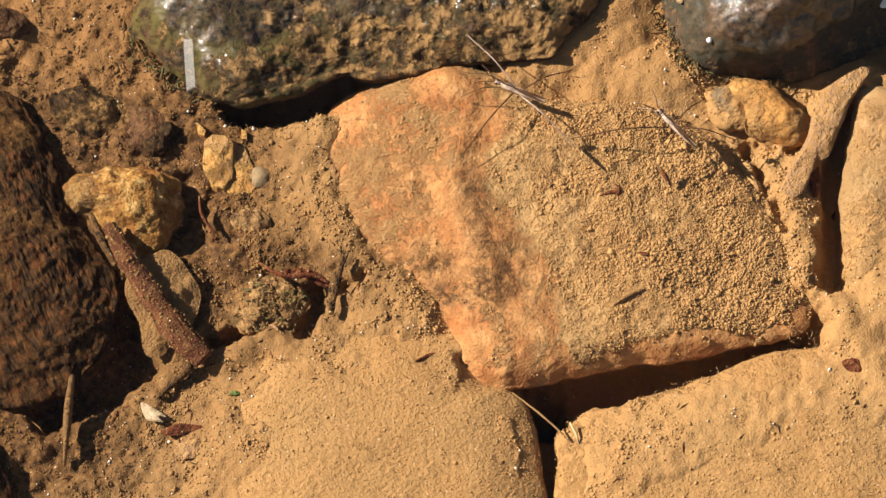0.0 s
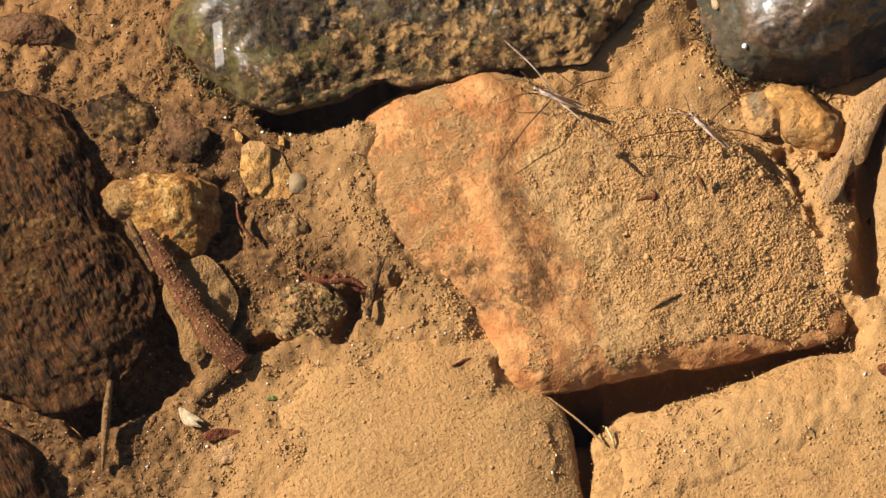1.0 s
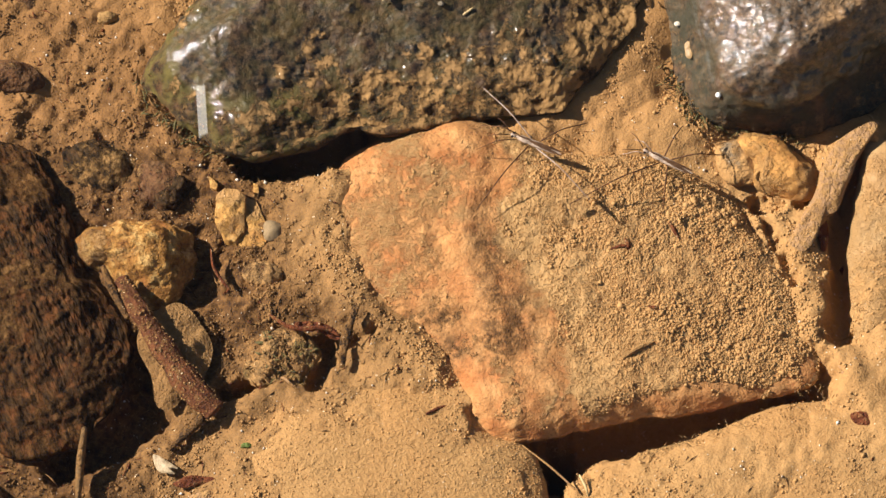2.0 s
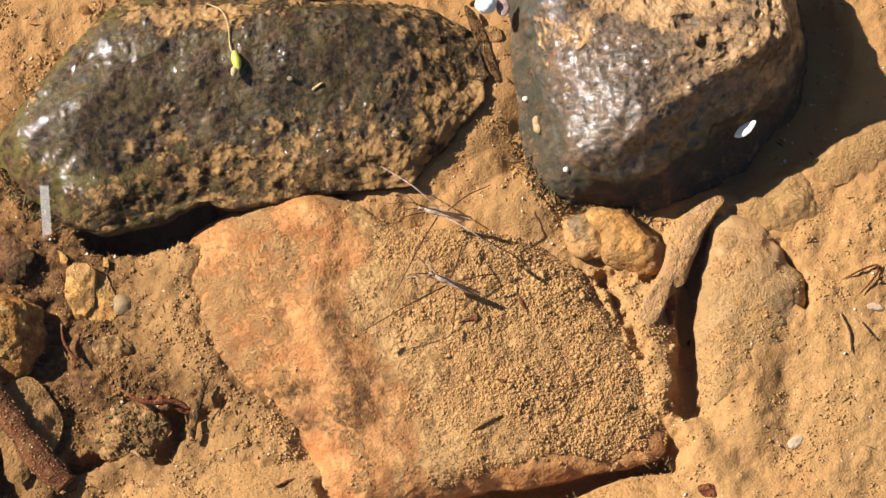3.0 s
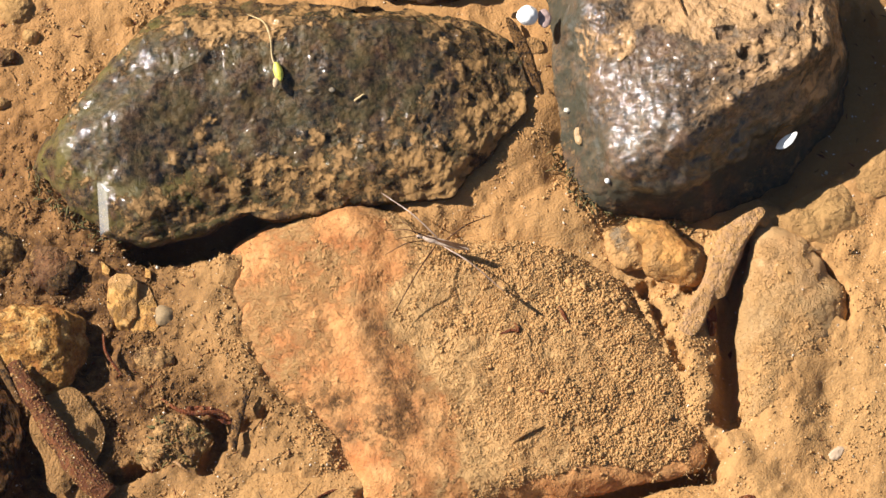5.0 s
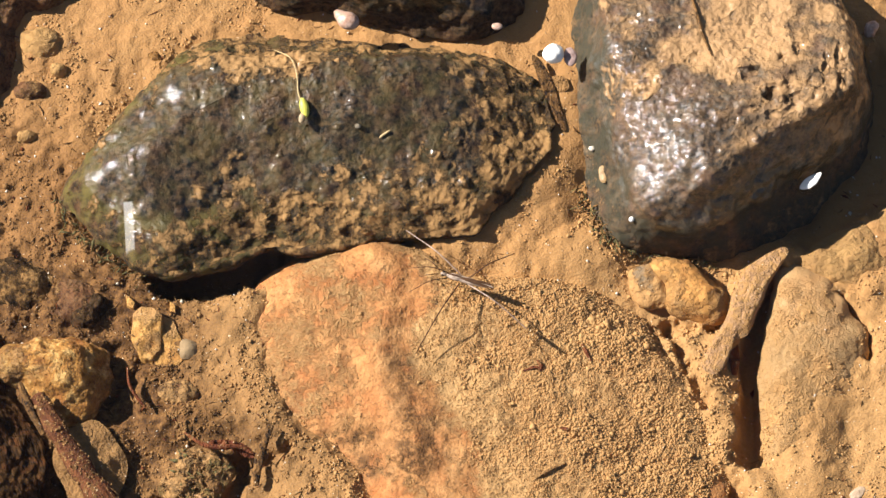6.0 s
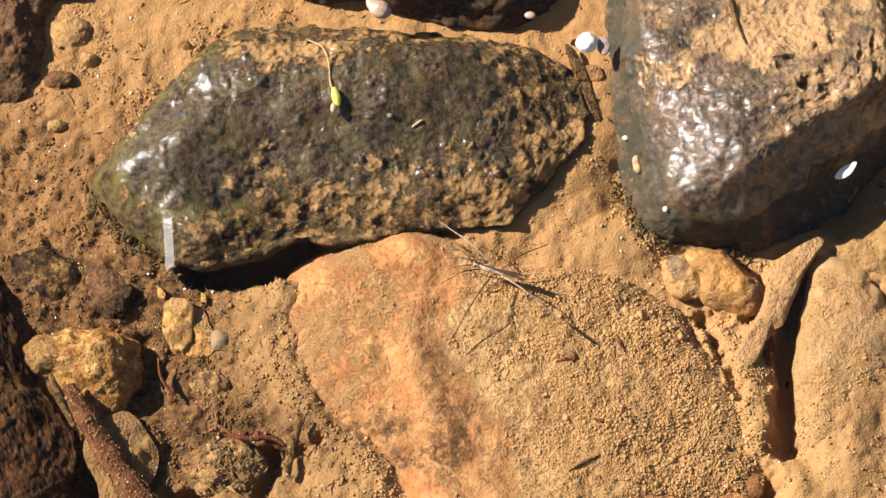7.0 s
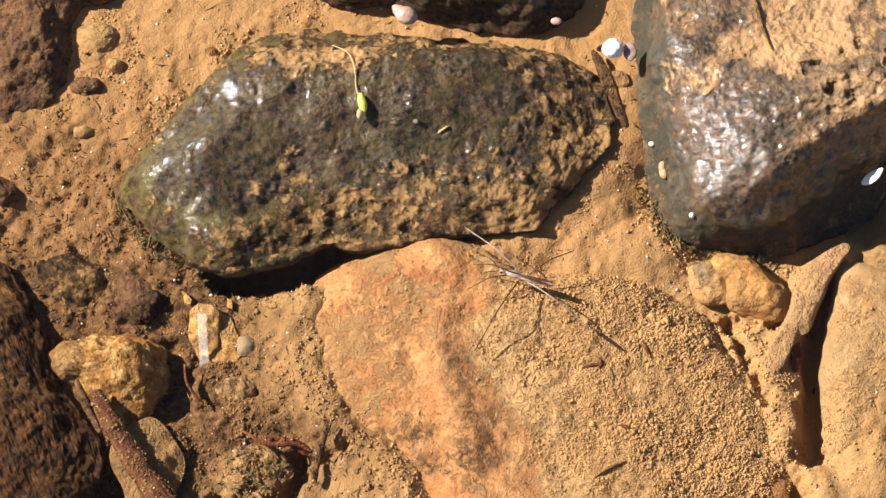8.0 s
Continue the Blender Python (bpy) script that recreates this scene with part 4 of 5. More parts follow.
    # added lump; its grey-green stands in for a small dark crevice
    stone("crevice_lump", [(37.6, -0.6), (41.2, 0.2), (43.7, -1.8), (44.7, -5.1), (43.6, -7.8), (39.5, -7.5), (37.5, -4.5)], -7.2, -5.3, -9.5, M_GREY, "grey-green lump standing in for a dark crevice", "pebble", na=100, nr=34, silt=lambda x, y, z, n: 0.9 + 0.4 * fbm(flat(x, y), 4, 2, 3), seed=42)
    stone("pale_stone", [(63.8, -1.9), (67.9, -1), (73, -3.5), (77.1, -8.8), (79.3, -14.9), (78.7, -21.4), (76.4, -29), (72.1, -35.6), (67.2, -40.8), (61.9, -39.7), (61.0, -30), (61.4, -19.2), (62.6, -8.2)],
          -7, -3.4, -12, M_PALE_STONE, "pale oval stone under thin silt", na=220, nr=90, hump=3, silt=lambda x, y, z, n: 0.35 + 0.4 * step(-16, -34, y) + 0.3 * fbm(flat(x, y), 7, 3, 2), tuck=0.1, clod=0.2, wobble=0.8, rough=((12, 0.5), (3, 0.2)), seed=43, grains=1800, grain_size=0.13)
    stone("rosy_stone", [(69, 2), (73.8, 5.9), (80, 7.9), (84.7, 4.7), (84.3, -0.3), (78.1, -3.2), (70.9, -2.5)], -7.5, -5.7, -10, M_SAND, "rosy rounded stone under thin silt", na=120, nr=44, silt=lambda x, y, z, n: 0.4 + 0.3 * fbm(flat(x, y), 5, 3, 2), seed=44)
    stone("tan_stone", [(81.5, 9.0), (85.5, 13.2), (91.5, 16.6), (98.0, 18.0), (100.2, 15.6), (97.2, 10.8), (94.2, 7.9), (90.8, 6.7), (88.6, 5.4), (85.2, 5.0)], -6.3, -5.1, -10, M_SAND, "flat tan stone under silt", na=160, nr=56, silt=most, seed=45, clod=0.1, rough=((9, 0.4), (3, 0.12)))
    stone("shaded_black_stone", [(-32.8, 56.2), (-29.6, 50.7), (-24.9, 49.1), (-18.1, 50.2), (-12.9, 48.4), (-5.6, 45.6), (1.7, 44.5), (10, 44.3), (15.2, 46.8), (17.8, 53.9), (14.2, 64.3), (-8.8, 68.9), (-27.7, 65.4)],
          -5, 9, -9, M_BLACK, "wet black stone standing out of the water", na=240, nr=90, hump=2.6, rough=((12, 1.0), (4, 0.6), (1.5, 0.25)), seed=46)
    stone("corner_stone", [(-100, 64), (-103, 38), (-92.5, 28.8), (-85.8, 27.2), (-80.6, 29.4), (-77.0, 35), (-76.4, 41), (-76.4, 46.4), (-73, 49.6), (-65.5, 51.6), (-61.5, 60), (-74, 72)],
          -7, -1.8, -10, M_RED, "dark reddish wet stone with brown silt patches", na=240, nr=90, hump=2.6, rough=((10, 1.0), (4, 0.6), (1.5, 0.25)), silt=lambda x, y, z, n: 0.3 + 0.3 * fbm(flat(x, y), 6, 3, 3), seed=47)
    for o, (line, z, mat, lab) in enumerate((
            ([(-75.2, 45.4), (-72.3, 47), (-68.2, 46.6), (-65.8, 44.3), (-67, 41.1), (-71.6, 39.7), (-74.8, 41.6)], -4.5, M_SAND, "tan pebble under thin silt"),
            ([(-75.9, 34.8), (-73.1, 36.5), (-69.9, 35.4), (-69.3, 32.9), (-72.4, 31.8), (-75.2, 32.4)], -5.0, M_RED, "reddish pebble half sunk in silt"),
            ([(-69, 39.4), (-66.4, 39.7), (-65.3, 37.7), (-66.8, 36.3), (-68.7, 37)], -5.5, M_SAND, "small tan pebble in silt"),
            ([(-75.4, 26.1), (-72.3, 26.6), (-70.7, 25.2), (-72.2, 23.9), (-74.8, 24.1)], -6.0, M_SAND, "small tan pebble in silt"),
            ([(-97.7, 15.5), (-92.7, 17.1), (-87, 16.2), (-83.8, 12.6), (-85.8, 10.6), (-91.5, 10.5), (-96.6, 11.6)], -4.5, M_RED, "reddish brown pebble in silt"),
            ([(-47.2, -22.9), (-44.2, -22.4), (-41.2, -24), (-41.7, -25.8), (-44.7, -26.4), (-47.2, -25.3)], -7.0, M_RED, "dull red pebble in silt"),
            ([(1.7, 4.7), (4.2, 5.8), (8, 5.5), (7.8, 3.6), (4.2, 3.2)], -6.8, M_GREY, "flat grey-green pebble coated with silt"),
            ([(-51.9, 41.6), (-49.3, 42.2), (-48.4, 40.5), (-50.3, 39.7)], -5.8, M_YELLOW, "small ochre pebble in silt"))):
        stone("pebble", line, -8, z, -9.5, mat, lab, "pebble", na=90, nr=30, hump=2.4, rough=((3, 0.3), (1.2, 0.12)), silt=lambda x, y, z, n, k=o: (0.6 if k in (5, 6) else 0.28) + 0.3 * fbm(flat(x, y), 3, 2, 3), wobble=0.25, seed=60 + o)
    stone("corner_cobble", [(-112.6, -62.6), (-104.8, -57.9), (-96.8, -60.4), (-91.7, -64.3), (-87.6, -69), (-85.4, -75.4), (-85.6, -86.5), (-101.7, -91.5), (-113.8, -83.3)],
          -6, -1.5, -11, M_BARK, "dark brown cobble in the shade", na=160, nr=60, hump=3, seed=80)


# ---- plant matter on the bed ----
def build_litter():
    z0 = -5.5
    line = lambda pts, zs: [(*p, z) for p, z in zip(pts, zs)]
    main = rod("twig", line([(-69.2, -27), (-66.1, -32.7), (-61.7, -39.6), (-56.4, -47), (-51.9, -51.4)], (-2.5, -3.0, -3.8, -4.8, -5.6)), (1.3, 1.8, 2.2, 2.5, 2.3), M_TWIG, "reddish brown peeled twig on the silt", "twig", flatten=0.7, knobs=0.14, sides=20, n=110, seed=1)
    rng = np.random.default_rng(8)
    skin = np.array([v.co[:] for v in main.data.vertices]) / MM
    skin = skin[rng.choice(len(skin), 900, p=(skin[:, 2] > -9) / np.sum(skin[:, 2] > -9))] + rng.normal(0, 0.12, (900, 3))
    tagged(part("silt_grains", crumbs_mesh("silt_grains", skin, 0.14, rng, None, np.full(900, 0.5)), main), kind="stuff")
    rod("twig", line([(-72.4, -25), (-70.5, -29.3), (-67.7, -34.6)], (-2.0, -2.6, -3.4)), (0.5, 0.9, 0.6), M_DARK, "short dark twig beside the dark stone", "twig", knobs=0.15, seed=2)
    rod("twig", line([(-53.3, -50.2), (-55.3, -52.8), (-58.2, -55.6), (-60.4, -57.7)], (-6.3, -7, -7.3, -7.5)), (1.2, 1.0, 0.8, 0.4), M_DARK, "dark broken twig end in silt", "twig", knobs=0.25, seed=3)
    rod("twig", line([(-75.1, -54.1), (-75.7, -60.1), (-76, -65.3), (-76.4, -70.1)], (-5.0, -5.4, -6.2, -7.4)), (0.5, 0.75, 0.7, 0.25), M_DUSTY, "narrow silted stalk by the dark stone", "twig", knobs=0.25, flatten=1.6, sides=14, n=50, seed=4)
    flake("leaf", [(-65.4, -33.6), (-62.3, -31.7), (-58.5, -30.7), (-55, -34.7), (-53, -38.4), (-53.6, -42.7), (-57.1, -47.4), (-59.7, -50.3), (-62.6, -49.6), (-63.6, -44.1), (-66.2, -38.9)], -5.9, 0.8, M_LEAF, "broad dead leaf coated in silt under a twig", "leaf", tilt=(4, 6), ripple=0.55, curl=-0.008, seed=1)
    flake("leaf", [(-38.5, -35.1), (-36.5, -34.7), (-33.7, -34.9), (-31, -36.2), (-30.3, -37.7), (-31.9, -37.7), (-34, -36.4), (-36.3, -35.9), (-38, -36.1)], -5.2, 0.4, M_REDLEAF, "torn red-brown dead leaf on silt", "leaf", tilt=(8, 5), ripple=0.9, seed=3)
    flake("leaf", [(-59.6, -64.1), (-57.1, -63.1), (-53.2, -62.9), (-52.4, -63.5), (-55.1, -64.3), (-58.1, -64.9)], -6.7, 0.5, M_REDLEAF, "small red-brown leaf in silt", "leaf", ripple=0.4, seed=4)
    flake("leaf", [(-57.1, -66.8), (-53.1, -65.6), (-50.4, -66.9), (-52.1, -68.7), (-56, -69.1)], -6.8, 0.5, M_ROOT, "orange-brown leaf scrap in silt", "leaf", ripple=0.4, seed=5)
    rod("stick", line([(-27.3, -32.3), (-28.5, -35.7), (-29.6, -39.9), (-29.9, -43.2)], (-3.6, -4.2, -5.0, -5.8)), (0.5, 1.0, 1.2, 0.6), M_DARK, "dark stub of stick leaning on the stone", "stick", knobs=0.5, flatten=0.6, sides=16, n=60, seed=5)
    rod("rootlet", line([(-42.9, -33.3), (-39.4, -35.7), (-36.5, -36.3), (-33, -36.1), (-30, -37.6)], (-5.2, -4.8, -4.6, -4.8, -5.2)), (0.25, 0.4, 0.5, 0.45, 0.2), M_REDLEAF, "thin red rootlet on the silt", "rootlet", seed=6)
    rod("rootlet", line([(-53.4, -20.4), (-52.8, -24.1), (-50.5, -27.5), (-49.3, -28.4)], (-6, -6.2, -6.4, -6.8)), (0.2, 0.3, 0.3, 0.15), M_REDLEAF, "thin red rootlet on the silt", "rootlet", seed=7)
    rod("rootlet", [(px, py, float(bed_height(np.array([px]), np.array([py]))[0]) + 0.2) for px, py in [(-42.4, -43.9), (-40.4, -44.8), (-38.4, -46.3), (-36, -46.7)]], (0.15, 0.28, 0.25, 0.12), M_ROOT, "thin pale root on the silt", "rootlet", seed=8)
    stone("algae_clod", [(-45.6, -41), (-44, -37.6), (-40.5, -36.1), (-36.3, -36), (-34.5, -38.1), (-35.3, -42.6), (-36.5, -46.1), (-40, -47.1), (-43.8, -45.4), (-46.4, -43.3)], -8, -6.0, -10, M_CLOD, "olive clod of algae and silt", "clod", na=140, nr=60, hump=2.4,
          rough=((5, 1.1), (1.8, 0.5), (0.8, 0.25)), silt=lambda x, y, z, n: 0.62 + 0.4 * fbm(flat(x, y), 4, 3, 3), clod=0.5, seed=90)
    clump = bpy.data.objects["algae_clod"]
    near = SHAPES["algae_clod"]
    for mat, lab, n in ((M_ALGAE, "olive algae shreds", 50), (M_LEAF, "silted leaf shreds", 260)):
        at = near[rng.choice(np.flatnonzero(near[:, 2] > -7.5), n)] + rng.normal(0, 0.35, (n, 3)) - np.array(clump.location) / MM
        tagged(part("algae_shreds", fibres_mesh("algae_shreds", at, 1.3, 0.17, rng, mat), clump, lab), kind="stuff")
    rod("straw", line([(1.7, -57.8), (7, -62.3), (11.9, -66.8)], (-5.5, -5.2, -6)), (0.12, 0.2, 0.18), M_ROOT, "pale thread of straw across a gap", "straw", seed=9)
    rod("straw", line([(11.8, -63.4), (12.9, -65.8), (13.3, -67.2)], (-5.5, -5.2, -6)), (0.2, 0.25, 0.15), M_STRAW, "short pale straw on silt", "straw", seed=10)
    flake("husk", [(-63.3, -58.8), (-62.2, -59), (-60.8, -59.9), (-58.7, -61.5), (-60, -61.5), (-59.2, -62.5), (-61.4, -62.1), (-62.7, -60.9)], -6.4, 0.45, M_HUSK, "cream split seed husk on the silt", "husk", tilt=(10, -8), curl=-0.05, ripple=0.45, seed=6)
    # forked root between the stones
    flake("root", [(58.5, -1.5), (61.8, 1.1), (65, 2.7), (65.9, 1.4), (64, -1.7), (62.3, -4.6), (60.5, -9.4), (58.5, -14.3), (55.7, -15.9), (54.3, -20.1), (52, -22.2), (49.6, -20.3), (51.6, -16.1), (54.1, -11.6), (55.9, -6.1)], -5.1, 1.5, M_ROOT, "pinkish tan flat forked root coated with silt", "root", ripple=0.45, na=120, nr=24, tilt=(0, 2), seed=11)
    flake("leaf", [(55.1, -16.8), (56.4, -15.2), (57.1, -18.4), (56.2, -21.7), (55, -21.1)], -7.0, 0.6, M_REDLEAF, "red-brown leaf edge under a root", "leaf", tilt=(0, 35), seed=13)
    rod("root", line([(56.4, -40.3), (60.6, -47.7), (65.3, -56.1)], (-6, -5, -5.5)), (0.4, 0.9, 1.1), M_ROOT, "tan stalk lying on silted stone", "root", knobs=0.2, seed=14)


# ---- small things on the black stones ----
def on(name, points, lift=0.3):
    return [(x, y, rest(name, x, y) + lift) for x, y in points]


def bead(name, x, y, z, size, mat, label, category, turn=(0, 0, 0), power=1.0, lumps=0.0, seed=0):
    ob = new(name, egg_mesh(name, size, mat, 24, 32, power, seed, lumps))
    ob.matrix_world = pose(x * MM, y * MM, z * MM, *turn)
    return tagged(ob, label, category)


def build_trifles():
    x, y = -21.8, 25
    z = rest("long_stone", x, y)
    seed = new("sprouting_seed")
    seed.location = (x * MM, y * MM, z * MM)
    tagged(seed, "yellow-green seed with a thin bent stem on black stone", "seed")
    husk = part("seed", egg_mesh("seed", (1.9, 0.85, 0.75), M_GREEN, 12, 16, 1.2), seed)
    husk.matrix_basis = pose(0, 0, 0.7 * MM, 0, 10, -75)
    tip = part("root_tip", egg_mesh("root_tip", (1.1, 0.6, 0.5), M_HUSK, 10, 12), seed, "cream root tip")
    tip.matrix_basis = pose(-0.4 * MM, -1.9 * MM, 0.4 * MM, 0, 0, 80)
    stem = np.array(on("long_stone", [(-27.6, 37.8), (-24.5, 35), (-23.3, 31.7), (-22.9, 27.7), (-22.2, 26.1)], 0.5))
    part("stem", tube("stem", stem - (x, y, z), (0.08, 0.11, 0.11, 0.11, 0.12), M_STRAW, 6, 24), seed, "thin bent straw-coloured stem")
    rod("straw", on("long_stone", [(-8.2, 20.3), (-6.3, 21.5)]), (0.25, 0.2), M_STRAW, "tiny straw bit on black stone", "straw", n=8)
    x, y = -12.1, 22
    bead("grit_grain", x, y, rest("long_stone", x, y) + 0.2, (0.6, 0.45, 0.4), M_GREY, "pale grey grit grain on black stone", "grit")
    # between the two black stones
    x, y = 23.5, 38.3
    bead("foam_blob", x, y, 0.9, (2.0, 1.9, 1.6), M_WHITE, "white blob of foam on the water", "foam", lumps=0.1, seed=3)
    x, y = 26.6, 38
    bead("foam_blob", x, y, 0.3, (1.2, 1.9, 0.4), M_PINK, "thin pale foam film beside stone", "foam", lumps=0.1, seed=4)
    # added dark strip in place of a thin dark crack
    flake("leaf_or_strip", [(19.6, 39.6), (21.6, 38.8), (24.4, 32.5), (26.0, 26.2), (24.8, 26.0), (22.2, 32.2)], float(bed_height(*[np.array([v]) for v in (23, 33)])[0]) + 0.9, 0.35, M_DARK, "dark narrow strip standing in for a crack", "leaf", tilt=(0, 12), seed=21)
    flake("leaf_or_strip", [(22.4, 36.1), (25.5, 36.3), (26.5, 34), (24.4, 32.9), (22.4, 33.8)], float(bed_height(*[np.array([v]) for v in (24.5, 34.7)])[0]) + 0.4, 0.4, M_LEAF, "grey-green dead leaf scrap", "leaf", tilt=(5, -8), seed=22)
    skin = lambda x, y: rest("block_stone", x, y) + 0.15
    flake("leaf_scrap", [(25.8, 25.1), (27.8, 26), (29.8, 24.6), (29.3, 23.3), (27, 23.6)], skin(27.8, 24.7), 0.3, M_PINK, "pinkish leaf scrap on wet stone", "leaf", tilt=(6, -12), seed=23)
    flake("leaf_scrap", [(31.5, 17.1), (32.5, 17.8), (33.3, 16.4), (32.9, 14.2), (31.7, 14.7)], skin(32.4, 16), 0.3, M_HUSK_TAN, "tan leaf scrap on wet stone", "leaf", tilt=(6, -20), seed=24)
    x, y = 30.5, 21.6
    bead("bubble", x, y, skin(x, y), (0.6, 0.5, 0.35), M_PALE, "small pale bubble at the stone", "bubble")
    x, y = 37.4, 5.9
    # the white colour stands in for the sun's glint on this bubble
    bead("bubble", x, y, rest("block_stone", x, y) + 0.4, (0.5, 0.5, 0.45), M_WHITE, "small bubble painted white for its glint", "bubble")
    # on and before the block stone
    rod("thin_twig", on("block_stone", [(48.4, 49), (49.6, 44.5), (50.4, 39.9), (52, 34.6)], 0.35), (0.22, 0.28, 0.26, 0.15), M_DARK, "thin dark bent twig on silted stone", "twig", n=30)
    x, y = 69.8, 12.7
    z = max(rest("block_stone", x, y), 0) + 2.0
    petal = new("fallen_petal")
    petal.location = (x * MM, y * MM, z * MM)
    tagged(petal, "white fallen petal with green sepals at wet stone", "petal")
    me, c = flake_mesh("petal", [(-2.4, -0.6), (-1.2, 0.6), (0.6, 0.9), (2.3, 0.6), (1.0, -0.9), (-1.0, -1.3)], 0.6, M_WHITE, curl=-0.02, ripple=0.08, seed=25)
    blade = part("petal", me, petal)
    blade.matrix_basis = pose(0, 0, 0, 0, -32, 12)
    for k in range(2):
        part("sepal", tube("sepal", [(-2.4, 0.2, 0), (-1.4, 1.6 + 0.5 * k, 0.5), (0.2, 2.5 + 0.9 * k, 0.9), (1.6 - 0.4 * k, 2.6 + 1.3 * k, 0.8)], (0.1, 0.14, 0.13, 0.07), M_DUSTY, 6, 20), petal, "thin olive sepal")
    # at the shaded stone behind
    x, y = -14.1, 44.7
    snail = new("snail_shell")
    snail.location = (x * MM, y * MM, 1.2 * MM)
    tagged(snail, "pale pink snail shell at the water line", "shell")
    for k, (dx, dy, rr) in enumerate(((0, 0, 1.7), (-1.2, 0.9, 1.1), (-1.8, 1.5, 0.7))):
        whorl = part("whorl", egg_mesh("whorl", (rr * 1.25, rr, rr * 0.9), M_SHELL, 12, 16), snail)
        whorl.matrix_basis = pose(dx * MM, dy * MM, 0, 0, 0, -20)
    x, y = 13.2, 44
    bead("grit_grain", x, y, 0.4, (1.0, 0.7, 0.5), M_SHELL, "small tan grain at the black stone", "grit")
    # at the far corner of the block stone
    stone("pebble", [(71.6, 46.0), (74.4, 47.6), (77.2, 46.6), (77.6, 44.2), (75.0, 43.0), (72.2, 43.8)], -7, -3.4, -9, M_AMBER, "small amber pebble beside the block stone", "pebble", na=80, nr=28, rough=((3, 0.3), (1.2, 0.12)), silt=lambda x, y, z, n: 0.2 + 0.3 * fbm(flat(x, y), 3, 2, 3), seed=83)
    bead("shell_chip", 82.4, 46.2, -5.0, (1.7, 1.2, 0.7), M_SHELL, "pale pink shell piece in silt", "shell", (0, 0, 60), lumps=0.15, seed=9)
    # on the silt to the east
    line = lambda pts, lift, z=-5: [(px, py, float(bed_height(np.array([px]), np.array([py]))[0]) + lift) for px, py in pts]
    flake("shell_chip", [(90.6, -18.4), (92.3, -17.8), (94, -18.6), (93.8, -19.5), (91.2, -19.4)], line([(92.3, -18.6)], 0.3)[0][2], 0.5, M_WHITE_DULL, "whitish shell chip on silt", "shell", seed=31)
    flake("shell_chip", [(75.8, -44.6), (77.6, -43.3), (78.6, -43.8), (77.6, -45.4), (76.2, -45.6)], line([(77.2, -44.6)], 0.3)[0][2], 0.5, M_WHITE_DULL, "whitish shell chip on silt", "shell", seed=32)
    rod("rootlet", line([(86.9, -13.6), (90, -12), (93.1, -10.9), (93.3, -12.3), (91.4, -14.8), (89.8, -16.6)], 0.5), (0.1, 0.17, 0.2, 0.2, 0.2, 0.1), M_REDLEAF, "curved thin brown rootlet on silt", "rootlet", n=30)
    rod("rootlet", line([(86.1, -20.2), (87.5, -24), (87.8, -27.8)], 0.4), (0.2, 0.35, 0.15), M_ROOT, "short tan rootlet on silt", "rootlet", n=16)
    rod("rootlet", line([(89.6, -21.8), (91, -24), (92.5, -25.3)], 0.4), (0.15, 0.3, 0.15), M_ROOT, "short tan rootlet on silt", "rootlet", n=16)
    # on the ridged stone
    for k, pts in enumerate(([(17.6, -22.5), (20, -21.8), (21.2, -22.5)], [(20.3, -20.4), (21, -21.8), (20.4, -22.5)], [(19.6, -42.9), (22.1, -41.2), (25.3, -39.7)], [(24.3, -33.2), (26.2, -33.5)], [(-15.1, -52.4), (-12.6, -51), (-11.1, -50.5)], [(28.3, -17), (30, -20.3)])):
        name = "ridged_stone" if k != 4 else "flat_stone"
        rod("leaf_crumb", on(name, pts, 0.25), (0.2, 0.4, 0.15), M_REDLEAF if k != 2 else M_LEAF, "tiny brown plant crumb on silt", "crumb", n=14, knobs=0.3, seed=k)
    x, y = -46.8, -57.6
    bead("moss_tuft", x, y, float(bed_height(np.array([x]), np.array([y]))[0]) + 0.2, (0.8, 0.5, 0.4), M_MOSS, "tiny bright green moss tuft", "moss", lumps=0.4, seed=8)
    # rotted plant waste in the silt
    rng = np.random.default_rng(21)
    at = np.stack([rng.uniform(-95, 100, 9000), rng.uniform(-76, 50, 9000)], 1)
    keep = rng.uniform(0, 1, 9000) < 0.06 + 0.06 * step(5, 20, at[:, 1]) + 0.5 * litter_mask(at[:, 0], at[:, 1])
    at = at[keep]
    zs = bed_height(at[:, 0], at[:, 1]) + 0.12
    for k, (mat, lab) in enumerate(((M_DARK, "dark rotted fibres in the silt"), (M_LEAF, "olive rotted fibres in the silt"), (M_REDLEAF, "red-brown rotted fibres in silt"))):
        sel = slice(k, None, 3)
        tagged(tagged(new("plant_waste", fibres_mesh("plant_waste", np.c_[at, zs][sel], 1.6, 0.11, rng, mat)), lab, "plant waste"), kind="stuff")
    # a fringe of hair roots along the gap's edges
    fringe = np.concatenate([open_curve([(11.9, -65), (15.9, -63.2), (23.9, -59.6), (35.8, -55.1), (43.8, -52.4), (50.7, -50.2)], 90), open_curve([(50.3, -48.3), (53.8, -47.3), (55.6, -52.5)], 40), open_curve([(-28.5, -43.4), (-24.5, -41.3), (-18.6, -43.5), (-32.5, -47.6)], 40)])
    fringe = fringe + rng.normal(0, 0.5, fringe.shape)
    zs = np.maximum(bed_height(fringe[:, 0], fringe[:, 1]), -6.6) + 0.2
    tagged(tagged(new("hair_roots", fibres_mesh("hair_roots", np.c_[fringe, zs], 1.0, 0.05, rng, M_HUSK_TAN)), "pale hair roots fringing a dark gap", "roots"), kind="stuff")
